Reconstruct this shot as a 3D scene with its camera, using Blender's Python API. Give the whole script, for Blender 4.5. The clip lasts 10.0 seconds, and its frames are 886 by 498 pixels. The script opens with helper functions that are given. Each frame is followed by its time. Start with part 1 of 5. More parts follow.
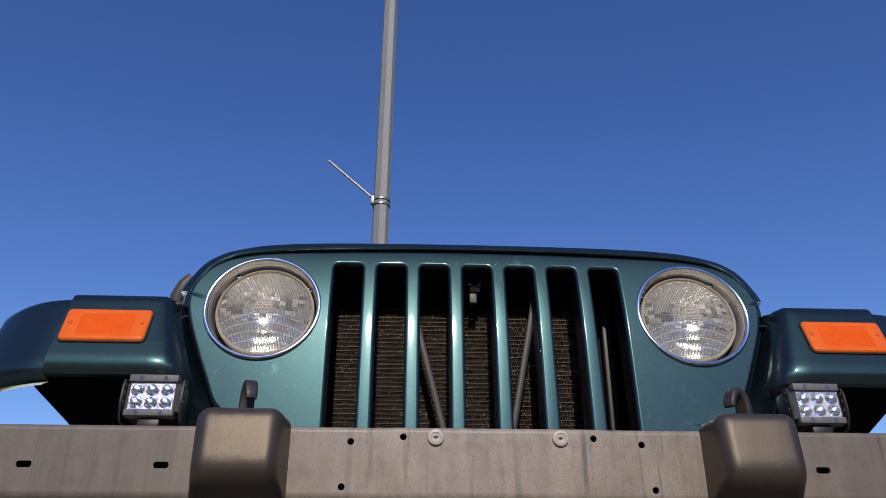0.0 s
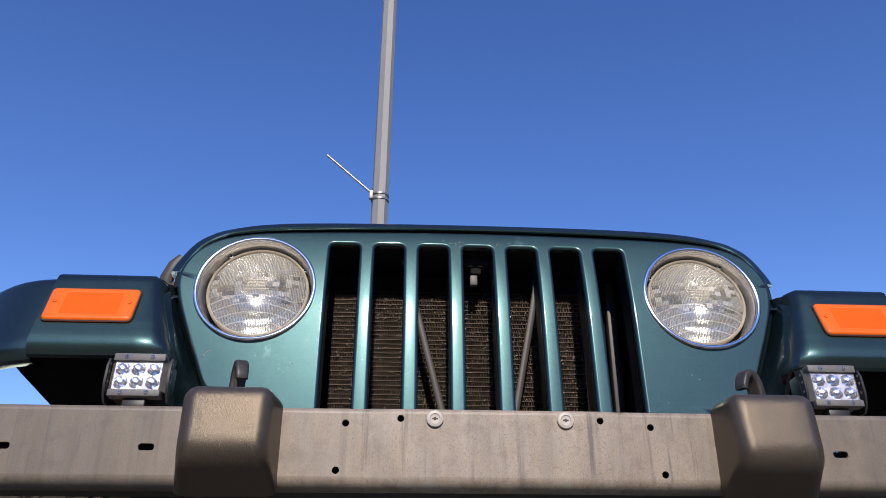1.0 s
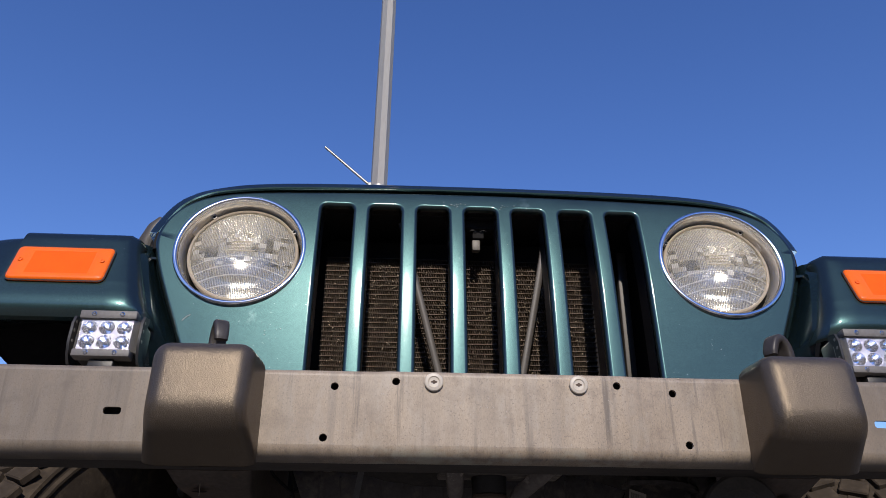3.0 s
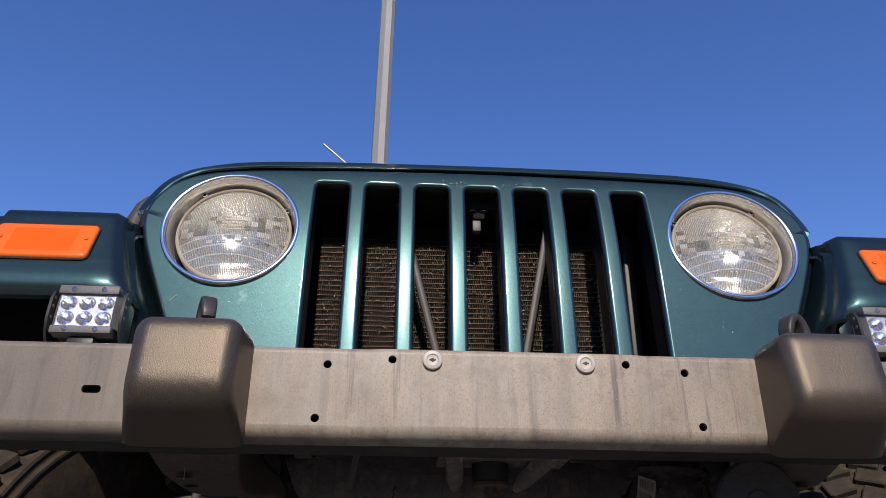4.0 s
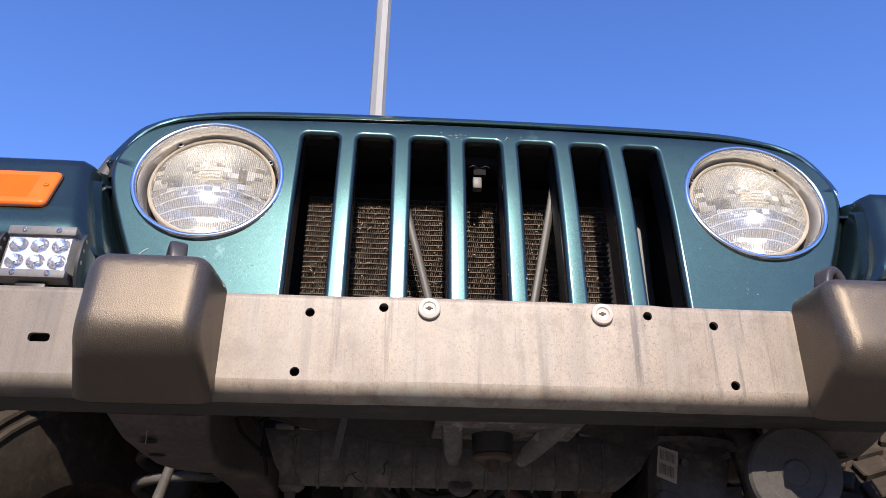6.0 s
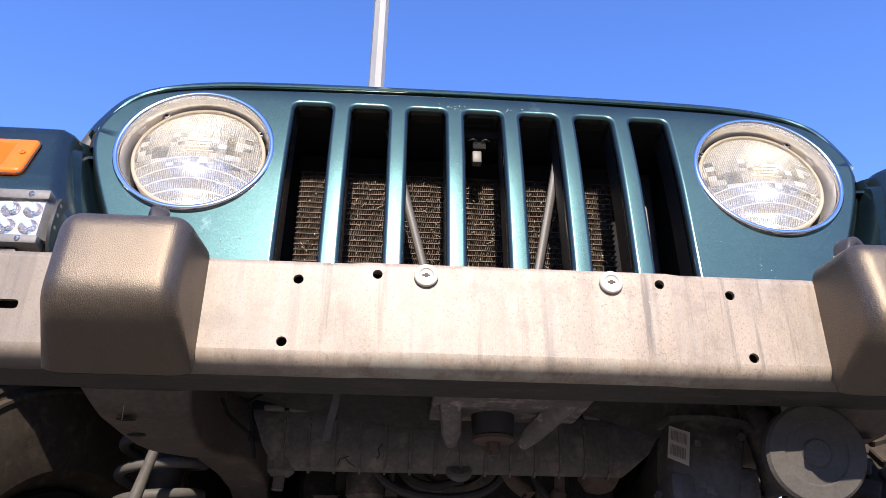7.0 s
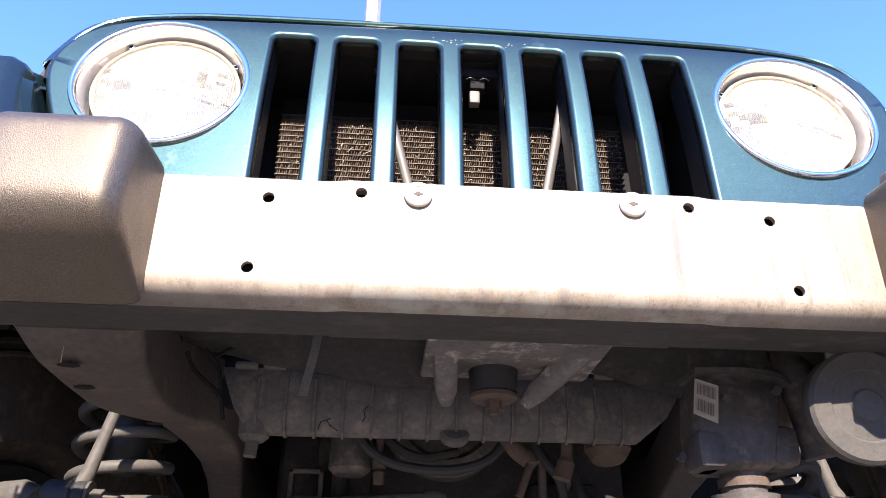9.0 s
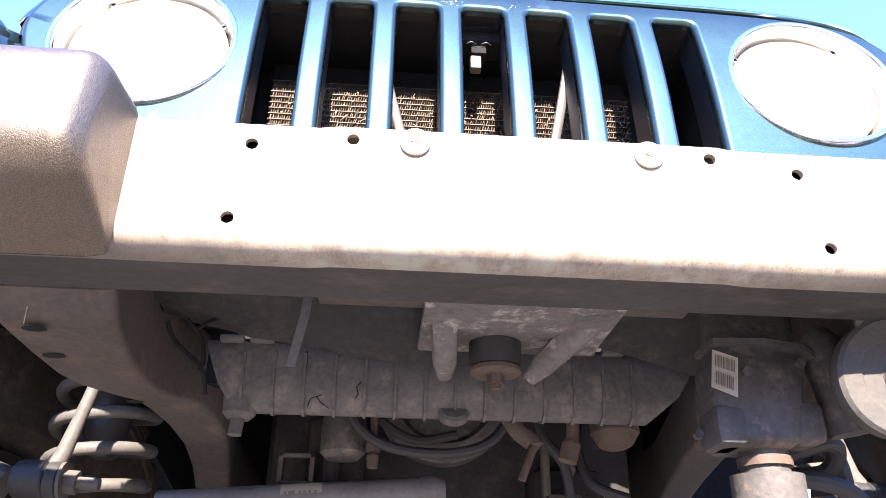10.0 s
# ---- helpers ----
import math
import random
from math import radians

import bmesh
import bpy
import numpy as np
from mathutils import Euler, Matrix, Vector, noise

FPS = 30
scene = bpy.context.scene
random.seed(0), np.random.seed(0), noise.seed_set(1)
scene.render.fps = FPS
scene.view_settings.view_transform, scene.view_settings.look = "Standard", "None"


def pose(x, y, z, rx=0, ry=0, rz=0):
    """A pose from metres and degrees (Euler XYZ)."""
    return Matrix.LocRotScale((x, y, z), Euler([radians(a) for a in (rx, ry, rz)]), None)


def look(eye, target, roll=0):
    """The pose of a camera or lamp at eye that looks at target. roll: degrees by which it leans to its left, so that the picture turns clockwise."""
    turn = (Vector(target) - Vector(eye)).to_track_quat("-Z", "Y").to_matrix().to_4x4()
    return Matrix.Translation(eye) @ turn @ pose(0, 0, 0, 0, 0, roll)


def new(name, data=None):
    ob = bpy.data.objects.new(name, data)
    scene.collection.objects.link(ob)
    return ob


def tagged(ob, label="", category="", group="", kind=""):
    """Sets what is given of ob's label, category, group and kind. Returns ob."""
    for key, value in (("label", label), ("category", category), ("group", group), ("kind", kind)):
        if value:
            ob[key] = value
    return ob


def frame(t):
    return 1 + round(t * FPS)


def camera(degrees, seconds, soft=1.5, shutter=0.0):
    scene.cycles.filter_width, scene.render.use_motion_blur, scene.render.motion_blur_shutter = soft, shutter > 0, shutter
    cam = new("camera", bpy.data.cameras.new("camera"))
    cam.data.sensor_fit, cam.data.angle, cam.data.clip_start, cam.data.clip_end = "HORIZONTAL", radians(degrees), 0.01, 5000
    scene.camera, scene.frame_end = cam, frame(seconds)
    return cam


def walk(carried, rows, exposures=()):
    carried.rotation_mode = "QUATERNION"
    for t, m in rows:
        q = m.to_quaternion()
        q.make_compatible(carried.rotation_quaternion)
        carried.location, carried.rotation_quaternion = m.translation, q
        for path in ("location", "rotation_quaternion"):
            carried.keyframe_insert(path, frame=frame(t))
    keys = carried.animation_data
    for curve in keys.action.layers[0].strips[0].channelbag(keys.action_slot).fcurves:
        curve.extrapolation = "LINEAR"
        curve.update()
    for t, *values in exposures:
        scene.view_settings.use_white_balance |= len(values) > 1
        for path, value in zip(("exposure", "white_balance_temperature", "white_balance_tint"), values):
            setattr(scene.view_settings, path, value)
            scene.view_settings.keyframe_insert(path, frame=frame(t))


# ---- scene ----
cam = camera(59.0, 10.0, soft=0.75)
PATH = [
    (0, (-0.1379, -0.1207, 0.4980), (-0.0439, 1.6474, 1.3286), -0.06),
    (0.5, (-0.1379, -0.0904, 0.4922), (-0.0430, 1.6787, 1.3217), 0.05),
    (1, (-0.1360, -0.0581, 0.4863), (-0.0391, 1.7100, 1.3168), 0.04),
    (1.5, (-0.1341, -0.0288, 0.4804), (-0.0381, 1.7384, 1.3129), 0.14),
    (2, (-0.1332, 0.0044, 0.4755), (-0.0363, 1.7706, 1.3100), 0.14),
    (2.5, (-0.1322, 0.0348, 0.4715), (-0.0343, 1.8000, 1.3061), 0.24),
    (4, (-0.1274, 0.1277, 0.4549), (-0.0265, 1.8890, 1.2972), 0.34),
    (4.5, (-0.1246, 0.1590, 0.4490), (-0.0246, 1.9193, 1.2962), 0.44),
    (5, (-0.1236, 0.1903, 0.4432), (-0.0188, 1.9486, 1.2951), 0.34),
    (5.5, (-0.1236, 0.2225, 0.4393), (-0.0148, 1.9789, 1.2922), 0.44),
    (7, (-0.1188, 0.3174, 0.4245), (-0.0012, 2.0709, 1.2833), 0.54),
    (7.5, (-0.1160, 0.3487, 0.4196), (0.0046, 2.1021, 1.2794), 0.54),
    (8, (-0.1141, 0.3800, 0.4167), (0.0115, 2.1325, 1.2754), 0.54),
    (8.5, (-0.1121, 0.4113, 0.4118), (0.0163, 2.1628, 1.2724), 0.54),
    (9, (-0.1111, 0.4435, 0.4079), (0.0242, 2.1941, 1.2694), 0.44),
    (9.5, (-0.1083, 0.4748, 0.4039), (0.0290, 2.2254, 1.2655), 0.54),
    (10, (-0.1063, 0.5071, 0.3991), (0.0329, 2.2567, 1.2626), 0.64),
]
walk(cam, [(t, look(eye, target, roll)) for t, eye, target, roll in PATH],
     exposures=[(0, 0.51, 6300, 12), (0.5, 0.92, 6350, 12), (1, 1.02, 6400, 12), (2.5, 0.91, 6500, 12), (4, 0.98, 6500, 12), (4.5, 0.98, 6500, 12), (5, 1.27, 6500, 12),
                (5.5, 1.56, 6550, 13), (7.5, 2.29, 6550, 14), (8.5, 2.71, 6550, 15), (9, 3.04, 6550, 15), (10, 4.08, 6550, 15)])

# ---- light ----
SUN_UP, SUN_AZ = 33.0, 0.8
world = bpy.data.worlds.new("sky")
scene.world = world
world.use_nodes = True
wn = world.node_tree.nodes
sky = wn.new("ShaderNodeTexSky")
sky.sky_type, sky.sun_disc = "NISHITA", False
sky.sun_elevation, sky.sun_rotation = radians(SUN_UP), radians(180 + SUN_AZ)
sky.altitude, sky.air_density, sky.dust_density, sky.ozone_density = 800, 1.0, 0.0, 2.5
wn["Background"].inputs["Strength"].default_value = 0.0882
deep = wn.new("ShaderNodeHueSaturation")
deep.inputs["Hue"].default_value, deep.inputs["Saturation"].default_value = 0.516, 1.22
world.node_tree.links.new(sky.outputs["Color"], deep.inputs["Color"])
world.node_tree.links.new(deep.outputs["Color"], wn["Background"].inputs["Color"])
sun = new("sun", bpy.data.lights.new("sun", "SUN"))
sun.data.energy, sun.data.angle, sun.data.color = 2.0, radians(0.55), (1.0, 0.91, 0.80)
sun.matrix_world = look((-math.sin(radians(SUN_AZ)) * 20, -math.cos(radians(SUN_AZ)) * 20, 20 * math.tan(radians(SUN_UP))), (0, 0, 0))


# ---- materials ----
def node(nt, kind, **values):
    n = nt.nodes.new(kind)
    for key, value in values.items():
        n.inputs[key.replace("_", " ")].default_value = value
    return n


def material(name, color, rough=0.5, metal=0.0, vary=0.25, scale=8.0, fine=120.0, bump=0.0, bump_scale=400.0, coat=0.0, dirt=None,
             dirt_amount=0.5, spread=0.15, stretch=(1, 1, 1), coat_rough=0.05, specular=0.5):
    """A surface with variation at two scales, optional patches of dirt, and fine relief."""
    m = bpy.data.materials.new(name)
    m.use_nodes = True
    nt = m.node_tree
    b = nt.nodes["Principled BSDF"]
    link = nt.links.new
    coord = nt.nodes.new("ShaderNodeTexCoord")
    mapped = node(nt, "ShaderNodeMapping", Scale=stretch)
    link(coord.outputs["Object"], mapped.inputs["Vector"])
    big = node(nt, "ShaderNodeTexNoise", Scale=scale, Detail=5.0, Roughness=0.6)
    small = node(nt, "ShaderNodeTexNoise", Scale=fine, Detail=3.0)
    link(mapped.outputs["Vector"], big.inputs["Vector"])
    link(mapped.outputs["Vector"], small.inputs["Vector"])
    mix = nt.nodes.new("ShaderNodeMix")
    mix.data_type = "RGBA"
    mix.inputs["A"].default_value = (*[c * (1 - vary) for c in color], 1)
    mix.inputs["B"].default_value = (*[min(1, c * (1 + vary)) for c in color], 1)
    both = nt.nodes.new("ShaderNodeMath")
    both.operation = "MULTIPLY_ADD"
    both.inputs[1].default_value = 0.4
    link(small.outputs["Fac"], both.inputs[0])
    half = nt.nodes.new("ShaderNodeMath")
    half.operation = "MULTIPLY"
    half.inputs[1].default_value = 0.6
    link(big.outputs["Fac"], half.inputs[0])
    link(half.outputs[0], both.inputs[2])
    ramp = nt.nodes.new("ShaderNodeMapRange")
    ramp.inputs["From Min"].default_value, ramp.inputs["From Max"].default_value = 0.3, 0.7
    link(both.outputs[0], ramp.inputs["Value"])
    link(ramp.outputs["Result"], mix.inputs["Factor"])
    out = mix.outputs["Result"]
    if dirt:
        patch = node(nt, "ShaderNodeTexNoise", Scale=scale * 1.7, Detail=8.0, Roughness=0.7)
        link(mapped.outputs["Vector"], patch.inputs["Vector"])
        cut = nt.nodes.new("ShaderNodeMapRange")
        cut.inputs["From Min"].default_value, cut.inputs["From Max"].default_value = 0.62 - dirt_amount * 0.25, 0.62 - dirt_amount * 0.25 + spread
        link(patch.outputs["Fac"], cut.inputs["Value"])
        over = nt.nodes.new("ShaderNodeMix")
        over.data_type = "RGBA"
        over.inputs["B"].default_value = (*dirt, 1)
        link(cut.outputs["Result"], over.inputs["Factor"])
        link(out, over.inputs["A"])
        out = over.outputs["Result"]
    link(out, b.inputs["Base Color"])
    rr = nt.nodes.new("ShaderNodeMapRange")
    rr.inputs["To Min"].default_value, rr.inputs["To Max"].default_value = rough * 0.85, min(1, rough * 1.15)
    link(big.outputs["Fac"], rr.inputs["Value"])
    link(rr.outputs["Result"], b.inputs["Roughness"])
    b.inputs["Metallic"].default_value = metal
    b.inputs["Specular IOR Level"].default_value = specular
    b.inputs["Coat Weight"].default_value, b.inputs["Coat Roughness"].default_value = coat, coat_rough
    if bump:
        grain = node(nt, "ShaderNodeTexNoise", Scale=bump_scale, Detail=3.0)
        link(coord.outputs["Object"], grain.inputs["Vector"])
        rel = node(nt, "ShaderNodeBump", Strength=bump, Distance=0.001)
        link(grain.outputs["Fac"], rel.inputs["Height"])
        link(rel.outputs["Normal"], b.inputs["Normal"])
    return m


def glassy(name, color, rough, ior):
    """Clear plastic."""
    m = bpy.data.materials.new(name)
    m.use_nodes = True
    b = m.node_tree.nodes["Principled BSDF"]
    b.inputs["Base Color"].default_value = (*color, 1)
    b.inputs["Roughness"].default_value, b.inputs["IOR"].default_value = rough, ior
    b.inputs["Transmission Weight"].default_value = 1.0
    return m


def ribbed_glass():
    """Pressed headlamp glass: fine upright flutes, prism blocks and flat bands, their brightness put into a milky
    colour.
    """
    m = bpy.data.materials.new("ribbed_lens")
    m.use_nodes = True
    nt = m.node_tree
    link = nt.links.new
    b = nt.nodes["Principled BSDF"]

    def maths(op, a, c, d=None):
        n = nt.nodes.new("ShaderNodeMath")
        n.operation = op
        for k, v in enumerate((a, c, d)):
            if v is None:
                continue
            if isinstance(v, (int, float)):
                n.inputs[k].default_value = v
            else:
                link(v, n.inputs[k])
        return n.outputs[0]

    coord = nt.nodes.new("ShaderNodeTexCoord")
    axis = nt.nodes.new("ShaderNodeSeparateXYZ")
    link(coord.outputs["Object"], axis.inputs[0])
    x, z = axis.outputs["X"], axis.outputs["Z"]
    flute = maths("SINE", maths("MULTIPLY", x, 2200.0), 0.0)
    flute = maths("MULTIPLY_ADD", flute, 0.5, 0.5)
    bow = maths("MULTIPLY_ADD", maths("MULTIPLY", x, x), 2.2, z)
    band = maths("PINGPONG", maths("ADD", bow, 0.2), 0.0085)
    band = maths("LESS_THAN", band, 0.0011)
    low = maths("LESS_THAN", z, -0.012)
    band = maths("MULTIPLY", band, low)
    cells = node(nt, "ShaderNodeMapping", Scale=(88.0, 0.0, 105.0), Location=(0.3, 0.0, 0.4))
    link(coord.outputs["Object"], cells.inputs["Vector"])
    block = node(nt, "ShaderNodeTexWhiteNoise")
    snap = nt.nodes.new("ShaderNodeVectorMath")
    snap.operation = "FLOOR"
    link(cells.outputs["Vector"], snap.inputs[0])
    link(snap.outputs["Vector"], block.inputs["Vector"])
    wide = node(nt, "ShaderNodeMapping", Scale=(30.0, 0.0, 34.0), Location=(0.1, 0.0, 0.7))
    link(coord.outputs["Object"], wide.inputs["Vector"])
    zone = nt.nodes.new("ShaderNodeVectorMath")
    zone.operation = "FLOOR"
    link(wide.outputs["Vector"], zone.inputs[0])
    zones = node(nt, "ShaderNodeTexWhiteNoise")
    link(zone.outputs["Vector"], zones.inputs["Vector"])
    middle = maths("LESS_THAN", maths("ABSOLUTE", maths("SUBTRACT", z, 0.004), 0.0), 0.032)
    chosen = maths("MULTIPLY", maths("GREATER_THAN", zones.outputs["Value"], 0.3), middle)
    cell = maths("MULTIPLY_ADD", maths("MULTIPLY", maths("SUBTRACT", block.outputs["Value"], 0.5), 1.5), chosen, 0.5)
    # flute and block pattern whitens the glass, imitating sunlight scattered by the prisms
    prism_scatter = maths("MULTIPLY_ADD", flute, 0.30, maths("MULTIPLY", cell, 0.64))
    prism_scatter = maths("ADD", prism_scatter, maths("MULTIPLY", band, 0.35))
    clear = nt.nodes.new("ShaderNodeMapRange")
    clear.inputs["From Min"].default_value, clear.inputs["From Max"].default_value = 0.1, 0.95
    clear.inputs["To Min"].default_value, clear.inputs["To Max"].default_value = 0.90, 0.56
    link(prism_scatter, clear.inputs["Value"])
    link(clear.outputs["Result"], b.inputs["Transmission Weight"])
    tone = nt.nodes.new("ShaderNodeMix")
    tone.data_type = "RGBA"
    tone.inputs["A"].default_value, tone.inputs["B"].default_value = (0.60, 0.585, 0.53, 1), (1.0, 0.97, 0.88, 1)
    sharp = nt.nodes.new("ShaderNodeMapRange")
    sharp.inputs["From Min"].default_value, sharp.inputs["From Max"].default_value = 0.18, 0.72
    link(prism_scatter, sharp.inputs["Value"])
    link(sharp.outputs["Result"], tone.inputs["Factor"])
    link(tone.outputs["Result"], b.inputs["Base Color"])
    b.inputs["Roughness"].default_value, b.inputs["IOR"].default_value = 0.03, 1.42
    tilt = nt.nodes.new("ShaderNodeVectorMath")
    tilt.operation = "SUBTRACT"
    tilt.inputs[1].default_value = (0.5, 0.5, 0.5)
    link(block.outputs["Color"], tilt.inputs[0])
    lean = nt.nodes.new("ShaderNodeVectorMath")
    lean.operation = "DOT_PRODUCT"
    link(coord.outputs["Object"], lean.inputs[0])
    link(tilt.outputs["Vector"], lean.inputs[1])
    high = maths("MULTIPLY_ADD", maths("MULTIPLY", lean.outputs["Value"], chosen), 1200.0, flute)
    rel = node(nt, "ShaderNodeBump", Strength=1.0, Distance=0.0009)
    link(high, rel.inputs["Height"])
    link(rel.outputs["Normal"], b.inputs["Normal"])
    return m


def paint():
    """Dark teal metallic car paint: flakes under a clear coat, with dust specks and faint mottling."""
    m = material("teal_metallic_paint", (0.0270, 0.0560, 0.0552), rough=0.43, metal=0.9, vary=0.16, scale=6, fine=520, dirt=(0.07, 0.11, 0.11), dirt_amount=-0.16, spread=0.08)
    nt = m.node_tree
    link = nt.links.new
    b = nt.nodes["Principled BSDF"]
    out = nt.nodes["Material Output"]
    base = b.inputs["Base Color"].links[0].from_socket
    rough = b.inputs["Roughness"].links[0].from_socket
    coord = nt.nodes.new("ShaderNodeTexCoord")
    # pale specks of dust and stone chips
    speck = node(nt, "ShaderNodeTexNoise", Scale=330.0, Detail=1.0)
    link(coord.outputs["Object"], speck.inputs["Vector"])
    cut = nt.nodes.new("ShaderNodeMapRange")
    cut.inputs["From Min"].default_value, cut.inputs["From Max"].default_value, cut.inputs["To Max"].default_value = 0.775, 0.82, 0.5
    link(speck.outputs["Fac"], cut.inputs["Value"])
    flake = node(nt, "ShaderNodeTexVoronoi", Scale=1100.0)
    link(coord.outputs["Object"], flake.inputs["Vector"])
    glint = nt.nodes.new("ShaderNodeMapRange")
    glint.inputs["To Min"].default_value, glint.inputs["To Max"].default_value = 0.72, 1.28
    link(flake.outputs["Color"], glint.inputs["Value"])
    tint = nt.nodes.new("ShaderNodeVectorMath")
    tint.operation = "SCALE"
    link(base, tint.inputs[0])
    link(glint.outputs["Result"], tint.inputs["Scale"])
    dusty = nt.nodes.new("ShaderNodeMix")
    dusty.data_type = "RGBA"
    dusty.inputs["B"].default_value = (0.30, 0.34, 0.33, 1)
    link(cut.outputs["Result"], dusty.inputs["Factor"])
    link(tint.outputs["Vector"], dusty.inputs["A"])
    metal = nt.nodes.new("ShaderNodeAddShader")
    for k, (share, wide) in enumerate(((0.60, 1.15), (0.40, 0.72))):
        part_of = nt.nodes.new("ShaderNodeVectorMath")
        part_of.operation = "SCALE"
        part_of.inputs["Scale"].default_value = share
        link(dusty.outputs["Result"], part_of.inputs[0])
        spread = nt.nodes.new("ShaderNodeMath")
        spread.operation = "MULTIPLY"
        spread.inputs[1].default_value = wide
        link(rough, spread.inputs[0])
        lobe = nt.nodes.new("ShaderNodeBsdfGlossy")
        lobe.distribution = "BECKMANN"
        link(part_of.outputs["Vector"], lobe.inputs["Color"])
        link(spread.outputs[0], lobe.inputs["Roughness"])
        link(lobe.outputs["BSDF"], metal.inputs[k])
    haze = nt.nodes.new("ShaderNodeBsdfDiffuse")
    soft = nt.nodes.new("ShaderNodeVectorMath")
    soft.operation = "MULTIPLY_ADD"
    soft.inputs[1].default_value, soft.inputs[2].default_value = (0.13, 0.13, 0.13), (0.0055, 0.0056, 0.0057)
    link(dusty.outputs["Result"], soft.inputs[0])
    link(soft.outputs["Vector"], haze.inputs["Color"])
    body = nt.nodes.new("ShaderNodeAddShader")
    link(metal.outputs["Shader"], body.inputs[0])
    link(haze.outputs["BSDF"], body.inputs[1])
    coat = nt.nodes.new("ShaderNodeBsdfGlossy")
    coat.inputs["Roughness"].default_value = 0.09
    edge = node(nt, "ShaderNodeFresnel", IOR=1.55)
    wave = node(nt, "ShaderNodeTexNoise", Scale=130.0, Detail=2.0)
    link(coord.outputs["Object"], wave.inputs["Vector"])
    peel = node(nt, "ShaderNodeBump", Strength=0.03, Distance=0.0003)
    link(wave.outputs["Fac"], peel.inputs["Height"])
    link(peel.outputs["Normal"], coat.inputs["Normal"])
    both = nt.nodes.new("ShaderNodeMixShader")
    link(edge.outputs["Fac"], both.inputs["Fac"])
    link(body.outputs["Shader"], both.inputs[1])
    link(coat.outputs["BSDF"], both.inputs[2])
    link(both.outputs["Shader"], out.inputs["Surface"])
    nt.nodes.remove(b)
    return m


PAINT = paint()
STEEL = material("dusty_bumper_steel", (0.342, 0.276, 0.203), rough=0.48, vary=0.38, scale=9, fine=300, bump=0.10, bump_scale=700, stretch=(3, 1, 0.8),
                 dirt=(0.366, 0.322, 0.264), dirt_amount=0.5, spread=0.25, specular=0.55)


def stain_bumper(m):
    """Vertical run marks, pale dust along the foot and small chips on the bumper steel."""
    nt = m.node_tree
    link = nt.links.new
    b = nt.nodes["Principled BSDF"]
    base = b.inputs["Base Color"].links[0].from_socket
    coord = nt.nodes.new("ShaderNodeTexCoord")
    runs = nt.nodes.new("ShaderNodeMapping")
    runs.inputs["Scale"].default_value = (1.0, 1.0, 0.055)
    link(coord.outputs["Object"], runs.inputs["Vector"])
    out = base
    for scale, lo, hi, tone, shift in ((70.0, 0.56, 0.78, (0.3, 0.255, 0.204), 0.0), (90.0, 0.60, 0.72, (0.102, 0.0858, 0.0717), 3.0), (45.0, 0.56, 0.75, (0.144, 0.122, 0.101), 7.0)):
        mv = nt.nodes.new("ShaderNodeMapping")
        mv.inputs["Location"].default_value = (shift, shift, shift)
        link(runs.outputs["Vector"], mv.inputs["Vector"])
        n = node(nt, "ShaderNodeTexNoise", Scale=scale, Detail=4.0, Roughness=0.55)
        link(mv.outputs["Vector"], n.inputs["Vector"])
        cut = nt.nodes.new("ShaderNodeMapRange")
        cut.inputs["From Min"].default_value, cut.inputs["From Max"].default_value, cut.inputs["To Max"].default_value = lo, hi, 0.78
        link(n.outputs["Fac"], cut.inputs["Value"])
        mix = nt.nodes.new("ShaderNodeMix")
        mix.data_type = "RGBA"
        mix.inputs["B"].default_value = (*tone, 1)
        link(cut.outputs["Result"], mix.inputs["Factor"])
        link(out, mix.inputs["A"])
        out = mix.outputs["Result"]
    chips = node(nt, "ShaderNodeTexNoise", Scale=260.0, Detail=2.0)
    link(coord.outputs["Object"], chips.inputs["Vector"])
    cut = nt.nodes.new("ShaderNodeMapRange")
    cut.inputs["From Min"].default_value, cut.inputs["From Max"].default_value = 0.69, 0.74
    link(chips.outputs["Fac"], cut.inputs["Value"])
    mix = nt.nodes.new("ShaderNodeMix")
    mix.data_type = "RGBA"
    mix.inputs["B"].default_value = (0.36, 0.32, 0.27, 1)
    link(cut.outputs["Result"], mix.inputs["Factor"])
    link(out, mix.inputs["A"])
    out = mix.outputs["Result"]
    for scale, lo, hi, most, tone in ((26.0, 0.52, 0.72, 0.7, (0.162, 0.125, 0.0963)), (420.0, 0.55, 0.66, 0.65, (0.144, 0.114, 0.0896)), (7.0, 0.50, 0.72, 0.45, (0.324, 0.264, 0.204))):
        n = node(nt, "ShaderNodeTexNoise", Scale=scale, Detail=6.0, Roughness=0.65)
        link(coord.outputs["Object"], n.inputs["Vector"])
        cut = nt.nodes.new("ShaderNodeMapRange")
        cut.inputs["From Min"].default_value, cut.inputs["From Max"].default_value, cut.inputs["To Max"].default_value = lo, hi, most
        link(n.outputs["Fac"], cut.inputs["Value"])
        mix = nt.nodes.new("ShaderNodeMix")
        mix.data_type = "RGBA"
        mix.inputs["B"].default_value = (*tone, 1)
        link(cut.outputs["Result"], mix.inputs["Factor"])
        link(out, mix.inputs["A"])
        out = mix.outputs["Result"]
    # pale rubbed seams beside the middle plate, and chalky scuffs along its lower bend
    axis = nt.nodes.new("ShaderNodeSeparateXYZ")
    link(coord.outputs["Object"], axis.inputs[0])

    def maths(op, *values):
        n = nt.nodes.new("ShaderNodeMath")
        n.operation = op
        for k, v in enumerate(values):
            if isinstance(v, (int, float)):
                n.inputs[k].default_value = v
            else:
                link(v, n.inputs[k])
        return n.outputs[0]

